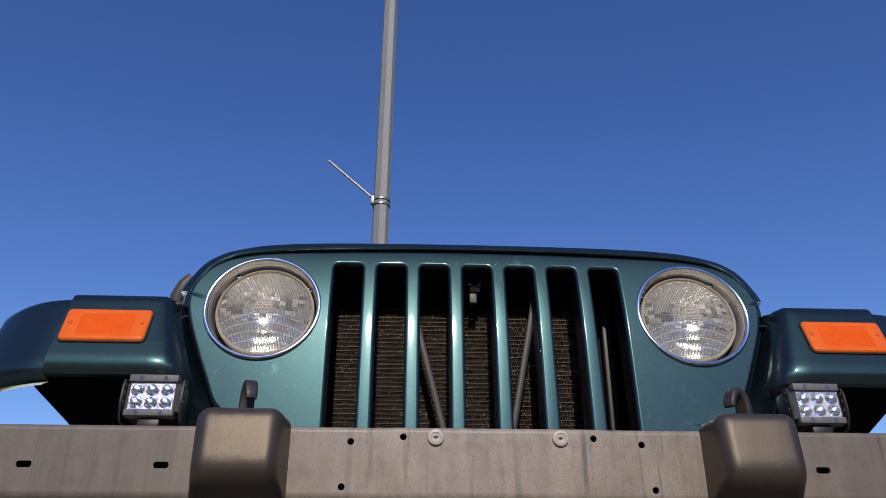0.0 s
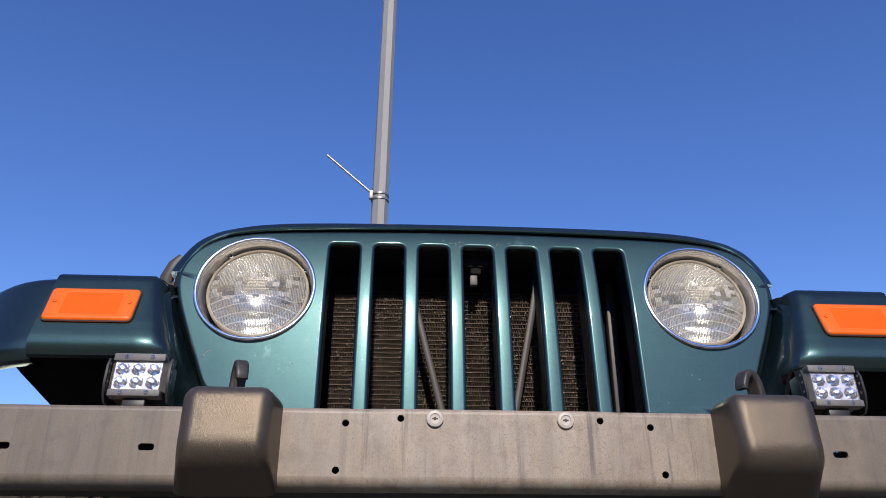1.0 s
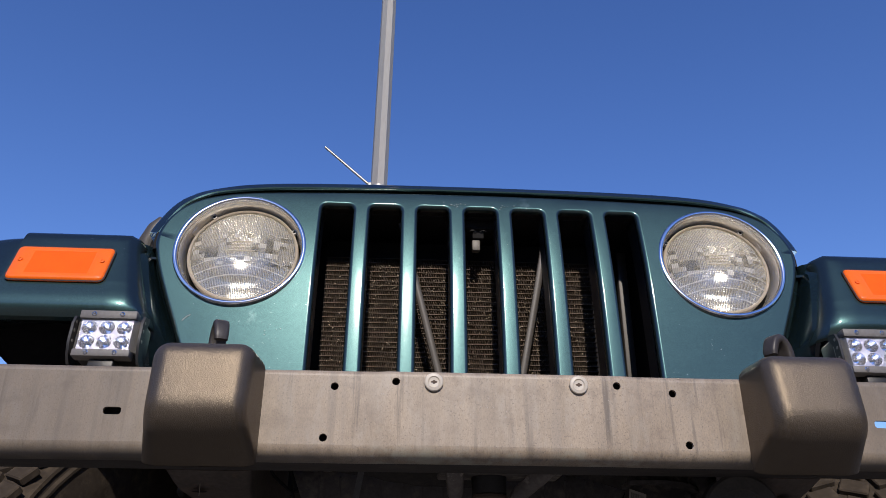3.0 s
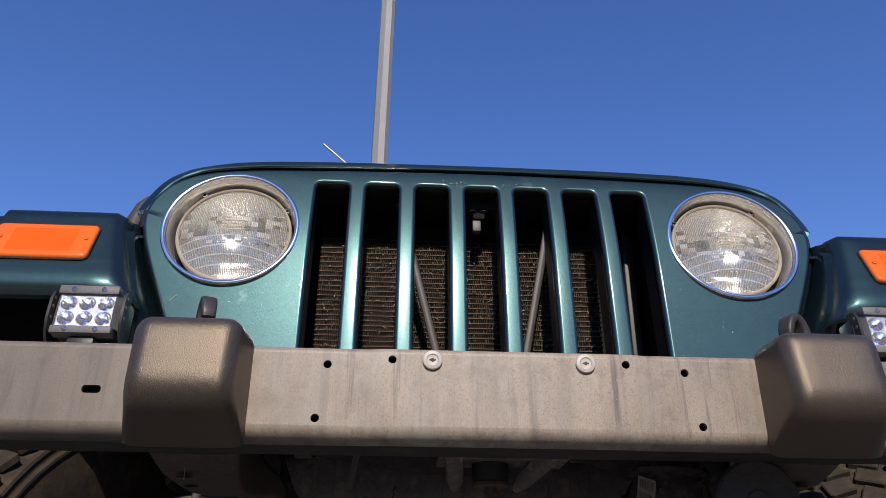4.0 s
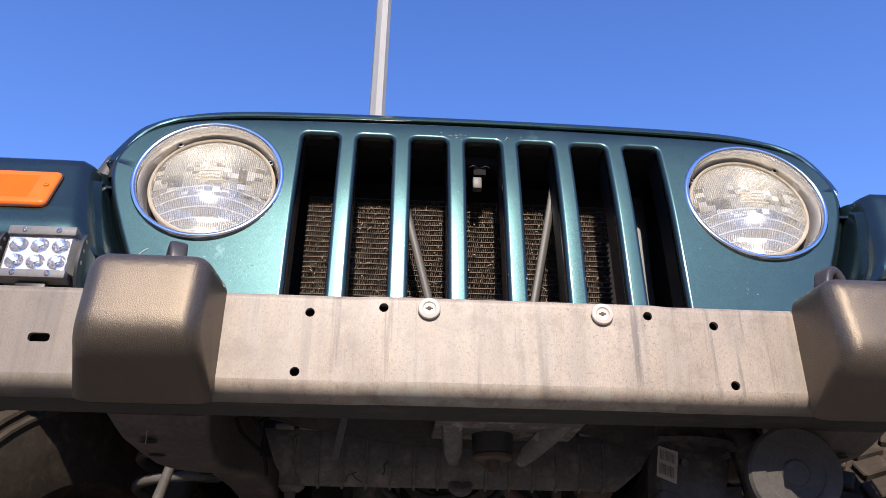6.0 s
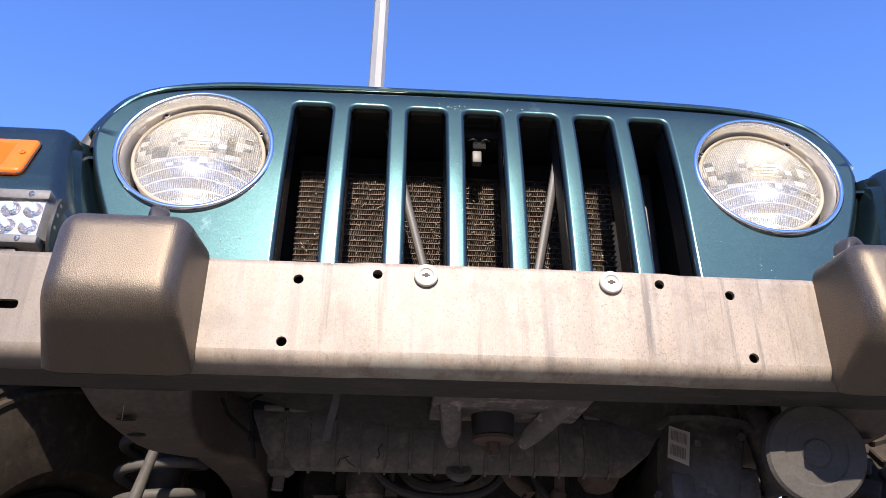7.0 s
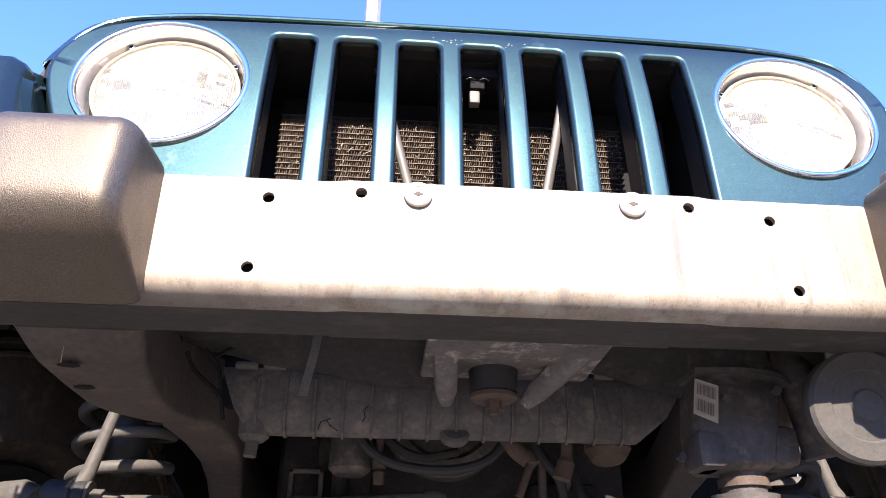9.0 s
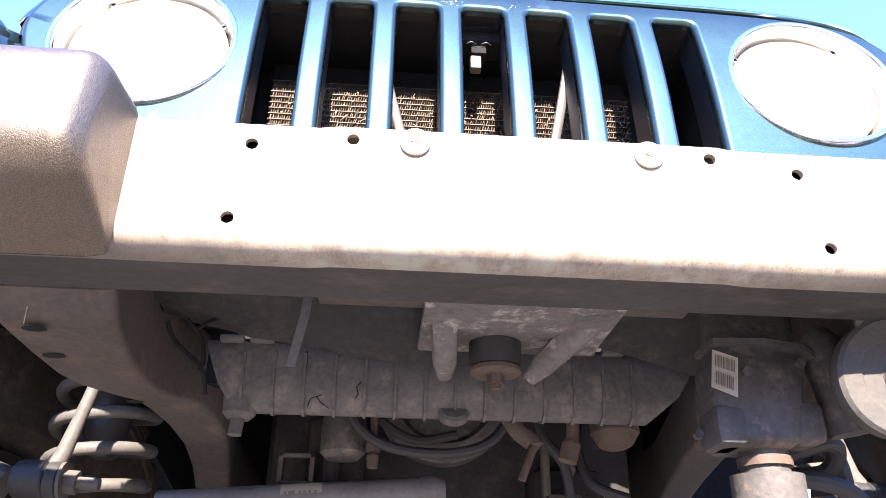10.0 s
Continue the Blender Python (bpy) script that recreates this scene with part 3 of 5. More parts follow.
shell, shell_normals = build_grille()
grille = part("grille", shell, PAINT, car, "dark teal painted grille shell with seven tall slots", normals=shell_normals)
scratch = bmesh.new()
for x, z, w, a in ((-0.4640, 0.8800, 0.007, 0.9), (-0.4605, 0.8840, 0.010, 0.75), (-0.4565, 0.8870, 0.006, 0.6)):
    d, n = Vector((math.cos(a), math.sin(a))) * w / 2, Vector((-math.sin(a), math.cos(a))) * 0.0011
    pts = [Vector((x, z)) + q for q in (-d, -0.3 * d - n, 0.5 * d - 0.8 * n, d, 0.4 * d + n, -0.5 * d + 0.7 * n)]
    scratch.faces.new([scratch.verts.new((p.x, front(p.y) - 0.0006, p.y)) for p in pts])
rng = random.Random(21)
for cx, cz, n in ((-0.041, 1.113, 16), (0.044, 1.113, 9), (-0.33, 0.865, 5), (0.36, 0.86, 4)):
    for k in range(n):
        x, z, r = cx + rng.gauss(0, 0.009), cz + rng.gauss(0, 0.004), rng.uniform(0.0004, 0.0011)
        scratch.faces.new([scratch.verts.new((x + r * math.cos(a) * rng.uniform(0.6, 1.6), front(z + r * math.sin(a)) - 0.0006, z + r * math.sin(a))) for a in (0, 1.2, 2.5, 3.6, 5.0)])
tagged(part("scratch", scratch, CHALK, grille, "pale scuff in the paint"), kind="stuff")
# dark inner lips of the slots
inner = bmesh.new()
for k in range(-3, 4):
    h = slot_loop(0.0815 * k)
    ring_faces(inner, [inner.verts.new((x, front(z) + 0.016, z)) for x, z in h], [inner.verts.new((x, front(z) + 0.058, z)) for x, z in grown(h, 0.001)])
tagged(part("slot_lining", inner, BLACK, grille, "black inner edges of the grille slots"), kind="stuff")


# front edge of the hood: the folded lip that shows under it, and the crest above, half of each from the side to the middle
LIP = [(0.5345, 1.043), (0.527, 1.058), (0.519, 1.073), (0.506, 1.0925), (0.490, 1.1065), (0.470, 1.119), (0.451, 1.127), (0.410, 1.135), (0.366, 1.1405), (0.320, 1.1438), (0.23, 1.1478), (0.12, 1.1502), (0.0, 1.1508)]
CREST = [(x * 1.0055, z + 0.0035) for x, z in [(0.5510, 1.045), (0.5455, 1.058), (0.5390, 1.070), (0.526, 1.091), (0.511, 1.108), (0.492, 1.1225), (0.470, 1.1335), (0.420, 1.1462), (0.370, 1.1528), (0.320, 1.1568), (0.23, 1.1605), (0.12, 1.1625), (0.0, 1.1632)]]


def whole_edge(half):
    one = [(p.x, p.y) for p in curve([(x, z, 0) for x, z in half], 4)]
    return one + [(-x, z) for x, z in reversed(one[:-1])]


def hood_front(z):
    """How far back the hood's front edge lies at a height."""
    return float(np.interp(z, [1.03, 1.06, 1.11, 1.14, 1.153, 1.165], [1.247, 1.248, 1.251, 1.260, 1.268, 1.2735]))


def build_hood():
    """Hood skin with a folded front edge, rising and widening towards the rear."""
    lip, crest = whole_edge(LIP), whole_edge(CREST)
    rings = []
    for share, back, scale in ((0.0, 0.034, 0.992), (0.0, 0.0030, 0.9945), (0.0, 0.0006, 0.9975), (0.05, 0.0, 1.0), (0.10, 0.0004, 1.0), (0.17, 0.0016, 1.0), (0.30, 0.0038, 1.0), (0.52, 0.0072, 1.0), (0.78, 0.0108, 1.0), (1.0, 0.0150, 1.0), (1.16, 0.0240, 1.0)):
        rings.append([((a[0] + (b[0] - a[0]) * share) * scale, hood_front(a[1]) + back, a[1] + (b[1] - a[1]) * share - (1 - scale) * 0.55) for a, b in zip(lip, crest)])
    last = rings[-1]
    for k in range(1, 7):
        u = k / 6
        rings.append([(x * (1 + 0.14 * u), y + 1.05 * u, z + 0.055 * u * (2 - u) * min(1, max(0, (z - 1.0) / 0.1))) for x, y, z in last])
    return loft(rings, closed=False)


part("hood", build_hood(), PAINT, car, "dark teal hood with a folded front edge")
seal = part("hood_gap_seal", sweep([(x, front(min(z, 1.15)) + 0.018, z) for x, z in grown(SHELL, 0.010) if z > 1.0], 0.007, 6), DARK, car)

# ---- headlights ----
def build_headlight(s):
    ring = part("headlight", turned([(0.106, 0.010), (0.1112, 0.004), (0.1116, -0.0045), (0.1112, -0.0064), (0.1102, -0.0078), (0.1086, -0.0086), (0.1066, -0.0088), (0.1048, -0.0083), (0.1036, -0.0070), (0.1030, -0.0045), (0.1030, 0.000)], 80), CHROME, car, "round headlight with chrome trim ring and ribbed glass")
    ring.matrix_basis = pose(s * 0.3991 + 0.0033, 1.2375, 1.0092, -9.35) @ Matrix.Diagonal((0.959, 1, 0.959, 1))
    bm = bmesh.new()
    rng = random.Random(3)
    wob = [rng.uniform(-0.0011, 0.0011) for k in range(90)]
    rings = [[bm.verts.new(((r + w * wob[k]) * math.cos(2 * math.pi * k / 90), y, (r + w * wob[k]) * math.sin(2 * math.pi * k / 90))) for k in range(90)] for r, y, w in ((0.1030, 0.000, 0), (0.1015, 0.008, 1), (0.1000, 0.016, -1), (0.0988, 0.026, 1), (0.0978, 0.038, 0))]
    for a, b in zip(rings, rings[1:]):
        ring_faces(bm, a, b)
    part("trim_cone", bm, CONE, ring, "dull dented chrome inner cone")
    seat = pose(-0.002 * s, -0.0135, 0.0015) @ Matrix.Diagonal((1.02, 1, 1.02, 1))
    part("retaining_ring", moved(turned([(0.0918, 0.042), (0.0923, 0.031), (0.0916, 0.0265), (0.0894, 0.0245), (0.0874, 0.0260), (0.0866, 0.0300)], 72), seat), RIM, ring, "yellowed retaining ring")
    part("gap_shadow", turned([(0.0985, 0.037), (0.088, 0.040)], 48), DARK, ring)
    prof = [(0.0868 * k / 18, 0.0290 - 0.0185 * (1 - (k / 18) ** 2)) for k in range(18, 0, -1)]
    lens = part("lens", moved(turned(prof, 80, cap_last=True), seat), LENS, ring, "ribbed clear glass lens, yellowed with age")
    lens.visible_shadow = False
    mark = bmesh.new()
    for x, z, w, h in [(-0.016 + 0.0052 * k, 0.0085, 0.0036, 0.0030) for k in range(6)] + [(-0.016 + 0.0046 * k, 0.0025, 0.0032, 0.0026) for k in range(7)] + [(0.0, -0.004, 0.044, 0.0016), (0.0, 0.0140, 0.036, 0.0014)]:
        add_box(mark, x - w / 2 + 0.001, x + w / 2 + 0.001, 0.0088, 0.0108, z - h / 2, z + h / 2, bevel=0.0004, seg=1)
    part("moulded_mark", moved(mark, seat), WHITE, lens, "raised unreadable moulded mark").visible_shadow = False
    bowl = [(0.0865 * math.sqrt(k / 12), 0.031 + 0.050 * (1 - k / 12)) for k in range(12, 0, -1)]
    part("reflector", moved(turned(bowl, 60, cap_last=True), seat), BRIGHT, ring, "bright bowl reflector")
    part("bulb_shield", box(-0.013, 0.013, 0.035, 0.041, -0.006, 0.005, bevel=0.002), BRIGHT, ring)
    for x, z in ((s * 0.057, 0.077), (-s * 0.084, 0.050)):
        r = math.hypot(x, z)
        screw = turned([(0.0052, 0.004), (0.0052, 0.0), (0.0040, -0.0018), (0.0026, -0.0018)], 16)
        head = part("screw", moved(screw, pose(x * 0.0975 / r, 0.014, z * 0.0975 / r)), GREY, ring)
        part("screw_recess", moved(turned([(0.0026, -0.0018), (0.0024, -0.0002), (0.0012, 0.0002)], 12, cap_last=True), pose(x * 0.0975 / r, 0.014, z * 0.0975 / r)), DARK, head)
    clip = loft([[(-0.008, 0.012, 0.004), (0.008, 0.012, 0.004), (0.002, 0.034, -0.006), (-0.002, 0.034, -0.006)], [(-0.006, 0.012, 0.0065), (0.006, 0.012, 0.0065), (0.002, 0.034, 0.0055), (-0.002, 0.034, 0.0055)]])
    part("adjuster", moved(clip, pose(s * 0.0845, 0, 0.046, 0, s * 58)), CONE, ring)


for s in (-1, 1):
    build_headlight(s)

# ---- fenders ----
PROFILE = [(1.20, 0.862), (1.172, 0.856), (1.163, 0.8545), (1.156, 0.858), (1.151, 0.867), (1.150, 0.879), (1.153, 0.892), (1.158, 0.902), (1.163, 0.916), (1.1652, 0.9208), (1.179, 0.952),
           (1.2000, 0.9980), (1.2025, 1.0035), (1.2085, 1.0138), (1.217, 1.0202), (1.230, 1.0228), (1.30, 1.025), (1.55, 1.034), (1.85, 1.040), (2.05, 1.032), (2.16, 0.97), (2.22, 0.86)]


def skin(rings, thick, s):
    bm = loft(rings, closed=False)
    bmesh.ops.recalc_face_normals(bm, faces=bm.faces[:])
    bmesh.ops.solidify(bm, geom=bm.faces[:], thickness=thick)
    return mirror(bm) if s < 0 else bm


def build_fender(s):
    rings = []
    for u, back, drop in ((0.0, 0.045, 0.030), (0.004, 0.022, 0.012), (0.014, 0.008, 0.004), (0.030, 0.001, 0.0), (0.06, 0, 0), (0.10, 0, 0), (0.16, 0, 0)):
        rings.append([(0.500 + 0.30 * max(0, min(z, 1.004) - 0.856) * (1 - u / 0.2) + u, y + back, z - drop * (z - 0.84) / 0.16) for y, z in PROFILE])
    rings.append([(0.727, y, z) for y, z in PROFILE])
    fender = part("fender", skin(rings, 0.003, s), PAINT, car, "dark teal front fender with flat top")
    fender.location.x = 0.003
    rings = []
    for k in range(9):
        u = k / 8
        rings.append([(0.7235 + 0.1405 * u, y + 0.009 + 0.05 * u * u, z - 0.006 - 0.012 * u * max(0, 1 - (z - 0.856) / 0.12) - 0.016 * u ** 3 * (z - 0.856) / 0.147) for y, z in PROFILE])
    rings.append([(0.868, y, z - 0.012) for x, y, z in rings[-1]])
    rings.append([(0.869, y, min(z, float(np.interp(y, [1.16, 1.22, 1.34, 1.9, 2.2], [0.815, 0.83, 0.945, 0.95, 0.84])))) for x, y, z in rings[-1]])
    part("wheel_flare", skin(rings, 0.003, s), PAINT, fender, "dark teal flare over the wheel")
    bm = loft([[(s * 0.495, 1.235 + 0.03, 0.80), (s * 0.56, 1.30, 0.785), (s * 0.705, 1.30, 0.785), (s * 0.80, 1.30, 0.870), (s * 0.85, 1.31, 0.92), (s * 0.85, 1.31, 0.985), (s * 0.50, 1.31, 0.99)],
               [(s * 0.495, 1.255 + 0.03, 0.80), (s * 0.56, 1.32, 0.785), (s * 0.705, 1.32, 0.785), (s * 0.80, 1.32, 0.870), (s * 0.85, 1.33, 0.92), (s * 0.85, 1.33, 0.985), (s * 0.50, 1.33, 0.99)]])
    part("splash_shield", bm, DARK, fender, "black inner splash shield")
    rows = []
    for k in range(17):
        z = 0.780 + 0.235 * k / 16
        xg = float(np.interp(z, [p[1] for p in HALF[:8]], [p[0] for p in HALF[:8]])) + 0.010
        xf = 0.503 + 0.30 * max(0, min(z, 1.004) - 0.856)
        yf = float(np.interp(z, [0.78, 0.84, 0.879, 0.916, 0.984, 1.004], [1.235, 1.185, 1.163, 1.172, 1.196, 1.224]))
        yg = front(z)
        rows.append([(s * x, y, z) for x, y in ((xg - 0.002, yg + 0.05), (xg + 0.001, yg + 0.020), (xg + 0.004, yg + 0.0165), (xg + 0.007, yg + 0.020), (xg + 0.010, yg + 0.029),
                                                (xg + (xf - xg) * 0.55, (yg + yf) / 2 + 0.027), (xf - 0.004, yf + 0.022), (xf + 0.006, yf + 0.014), (xf + 0.016, yf + 0.020), (xf + 0.022, yf + 0.04), (xf + 0.05, yf + 0.07))])
    part("fender_apron", loft(rows, closed=False), GLOSS, fender, "dark glossy inner apron beside the grille")
    bm = loft([[(s * x0, y, z0), (s * x1, y, z1), (s * x1, y, z1 - 0.004), (s * x0, y, z0 - 0.004)] for y, x0, x1, z0, z1 in ((1.236, 0.500, 0.562, 0.990, 0.994), (1.35, 0.500, 0.562, 0.994, 0.998), (2.2, 0.500, 0.562, 1.0, 1.002))])
    part("fender_ledge", bm, GLOSS, fender)
    # turn signal set into the sloped face
    place = lambda x, v, out: (s * x, 1.164 + 0.452 * (v - 0.916) - out * 0.911, v + out * 0.412)
    loop = rounded([(0.577, 0.915), (0.720, 0.915), (0.722, 0.981), (0.577, 0.981)], 0.009, 4)
    bm = bmesh.new()
    last = None
    for ins, out in ((-0.0005, -0.006), (0.0, 0.003), (0.001, 0.0058), (0.0035, 0.0075)):
        ring = [bm.verts.new(place(x, z, out)) for x, z in grown(loop, -ins)]
        if last:
            ring_faces(bm, last, ring)
        last = ring
    inner = rounded([(0.600, 0.9235), (0.697, 0.9235), (0.697, 0.973), (0.600, 0.973)], 0.004, 4)
    ring = [bm.verts.new(place(x, z, 0.0078)) for x, z in inner]
    ring_faces(bm, last, ring)
    low = [bm.verts.new(place(x, z, 0.0072)) for x, z in grown(inner, -0.0025)]
    ring_faces(bm, ring, low)
    signal = part("turn_signal", bm, AMBER, fender, "amber rectangular turn signal", angle=40)
    bm = bmesh.new()
    bm.faces.new([bm.verts.new(place(x, z, 0.0072)) for x, z in grown(inner, -0.0025)])
    part("signal_window", bm, AMBER_DEEP, signal, "deeper orange diffuser window")
    rim = bmesh.new()
    a = [rim.verts.new(place(x, z, 0.0042)) for x, z in grown(loop, 0.0018)]
    b = [rim.verts.new(place(x, z, 0.0042)) for x, z in grown(loop, -0.004)]
    ring_faces(rim, a, b)
    part("signal_seal", rim, BLACK, fender)
    for x in (0.588, 0.709):
        c = place(x, 0.951, 0.0082)
        bm = turned([(0.0036, 0.002), (0.0036, -0.0012), (0.0020, -0.0016), (0.0010, -0.0002)], 12, cap_last=True)
        part("signal_screw", moved(bm, pose(*c, -24)), AMBER, fender)


for s in (-1, 1):
    build_fender(s)

# hood catch behind the fender
bm = bmesh.new()
add_sweep(bm, [(-0.586, 1.335, 1.035), (-0.583, 1.335, 1.066), (-0.572, 1.335, 1.092), (-0.560, 1.335, 1.110)], [0.010, 0.014, 0.014, 0.009], 10, flat=0.8)
add_sweep(bm, [(-0.600, 1.335, 1.030), (-0.560, 1.335, 1.048)], 0.013, 8)
part("hood_catch", bm, ROD, car, "grey rubber hood catch")

# ---- bumper ----
HOLES = [oval(x, z, 0.0048, 0.0048, 16) for x, z in ((-0.209, 0.7215), (-0.219, 0.6595), (-0.135, 0.728), (0.137, 0.728), (0.207, 0.7205), (0.2205, 0.6575))]
SLOTS = [rounded([(x - 0.0105, z - 0.0045), (x + 0.0105, z - 0.0045), (x + 0.0105, z + 0.0045), (x - 0.0105, z + 0.0045)], 0.0044, 4) for x, z in ((-0.652, 0.687), (-0.4675, 0.687), (0.4675, 0.687), (0.652, 0.687))]
TOP, BEND = 0.7348, 0.6515
END = 0.775


def proud(x):
    """The middle of the bumper stands a little proud."""
    return 0.0032 * (np.interp(abs(x), [0.146, 0.160], [1, 0]))


def build_bumper():
    bm = bmesh.new()
    for x0, x1 in ((-END, -0.161), (-0.161, -0.145), (-0.145, 0.145), (0.145, 0.161), (0.161, END)):
        holes = [h for h in HOLES + SLOTS if x0 < h[0][0] < x1]
        n = max(1, int((x1 - x0) / 0.05))
        xs = [x0 + (x1 - x0) * k / n for k in range(n + 1)]
        outer = [(x, BEND) for x in xs] + [(x, TOP) for x in reversed(xs)]
        for depth in (0.0, 0.0045):
            rings = plate_fill(bm, [outer] + holes, lambda x, z: (x, 1.0 + depth - proud(x), z))
            if depth == 0:
                fronts = rings[1:]
            else:
                for a, b in zip(fronts, rings[1:]):
                    ring_faces(bm, a, b)
    xs = sorted({-END, END, -0.161, -0.145, 0.145, 0.161} | {round(-0.75 + 0.05 * k, 3) for k in range(31) if abs(abs(-0.75 + 0.05 * k) - 0.153) > 0.01})
    top = [(1.0 + 0.0075 * (1 - math.cos(a)), TOP + 0.0075 * math.sin(a)) for a in [math.pi / 2 * k / 5 for k in range(6)]] + [(1.085, TOP + 0.0075)]
    low = [(1.0 + 0.024 * (1 - math.cos(a)), BEND - 0.0175 * math.sin(a)) for a in [math.pi / 2 * k / 10 for k in range(11)]] + [(1.078, BEND - 0.0178)]
    for line, off in ((top, (0.0045, -0.0045)), (low[:-1], (0.0045, 0.0045))):
        both = line + [(y + off[0] * (0 if k == len(line) - 1 else 1), z + off[1] * (0 if k == 0 else 1)) for k, (y, z) in reversed(list(enumerate(line)))]
        rings = [[bm.verts.new((x, y - proud(x), z)) for y, z in both] for x in xs]
        for a, b in zip(rings, rings[1:]):
            for i in range(len(both) - 1):
                bm.faces.new((a[i], a[i + 1], b[i + 1], b[i]))
        bm.faces.new(rings[0])
        bm.faces.new(rings[-1])
    bmesh.ops.remove_doubles(bm, verts=bm.verts[:], dist=0.0002)
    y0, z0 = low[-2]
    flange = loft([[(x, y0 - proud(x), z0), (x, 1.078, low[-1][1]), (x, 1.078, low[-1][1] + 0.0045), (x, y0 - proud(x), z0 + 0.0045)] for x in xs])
    return bm, flange


face, flange = build_bumper()
bumper = part("bumper", face, STEEL, car, "long dusty grey-black steel channel bumper with drilled holes", angle=50)
part("bumper_flange", flange, FLANGE, bumper, "dirty underside flange, its shade put into the dark colour")
for x in (-0.089, 0.089):
    bm = turned([(0.0112, 0.0), (0.0115, -0.0022), (0.0106, -0.0034), (0.0072, -0.0040), (0.0060, -0.0029), (0.0030, -0.0026)], 28, cap_last=True)
    washer = part("plate_bolt", moved(bm, pose(x, 0.9962, 0.7275)), WHITE, bumper, "off-white plastic plate fastener")
    slot = box(x - 0.0042, x + 0.0042, 0.9932, 0.9946, 0.7263, 0.7287, bevel=0.0006, seg=1)
    add_sweep(slot, [(x, 0.9946, 0.7275), (x, 0.9930, 0.7275)], 0.0022, 10)
    part("bolt_slot", slot, RUST, washer)


def build_guard(s):
    """Pebbled plastic bumper guard: sloped upper face, nose, undercut lower face."""
    yz = rounded([(1.0, 0.6235), (1.0, 0.757), (0.937, 0.7565), (0.921, 0.662)], [0.002, 0.002, 0.022, 0.030], 9)
    rings = []
    for k in range(9):
        a = math.pi / 2 * k / 8
        rings.append((0.294 + 0.018 * (1 - math.cos(a)), -0.018 * (1 - math.sin(a))))
    rings += [(0.33, 0.0), (0.37, 0.0)] + [(0.703 - x, g) for x, g in reversed(rings)]
    wide = lambda x, y: 0.294 + 0.09 * (1.0 - y) + (x - 0.294) / 0.115 * (0.130 - 0.29 * (1.0 - y))
    base = lambda c, g: (1.0, c[1] - 0.3 * g if c[1] < 0.7 else c[1] + g)
    rings = [[(s * wide(x, y), y, z) for y, z in [base(c, g) if c[0] > 0.995 else p for p, c in zip(grown(yz, g), yz)]] for x, g in rings]
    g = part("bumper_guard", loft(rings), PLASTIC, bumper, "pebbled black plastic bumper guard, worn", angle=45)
    bm = bmesh.new()
    add_sweep(bm, [(s * 0.352, 0.985, 0.757), (s * 0.352, 0.985, 0.7615)], [0.012, 0.010], 12)
    part("guard_cap", bm, PLASTIC, bumper)


for s in (-1, 1):
    build_guard(s)
    line = curve([(0.010, 0, -0.075), (0.009, 0, -0.03), (0.004, 0, 0.0), (-0.007, 0, 0.012), (-0.018, 0, 0.008), (-0.025, 0, -0.005), (-0.026, 0, -0.013)], 5)
    rings = []
    for k, p in enumerate(line):
        d = (line[min(k + 1, len(line) - 1)] - line[max(k - 1, 0)]).normalized()
        n = Vector((d.z, 0, -d.x))
        w, t = 0.0135 - 0.004 * k / len(line), 0.0072 - 0.002 * k / len(line)
        rings.append([p + n * a + Vector((0, b, 0)) for a, b in rounded([(-t, -w), (t, -w), (t, w), (-t, w)], 0.005, 3)])
    hook = part("tow_hook", loft(rings), HOOK, bumper, "grey-brown steel tow hook", angle=40)
    hook.matrix_basis = pose(0.3945, 1.074, 0.806, 0, 0, 30) if s > 0 else pose(-0.373, 1.074, 0.808, 0, 0, 112) @ Matrix.Diagonal((0.85, 0.9, 1.0, 1))


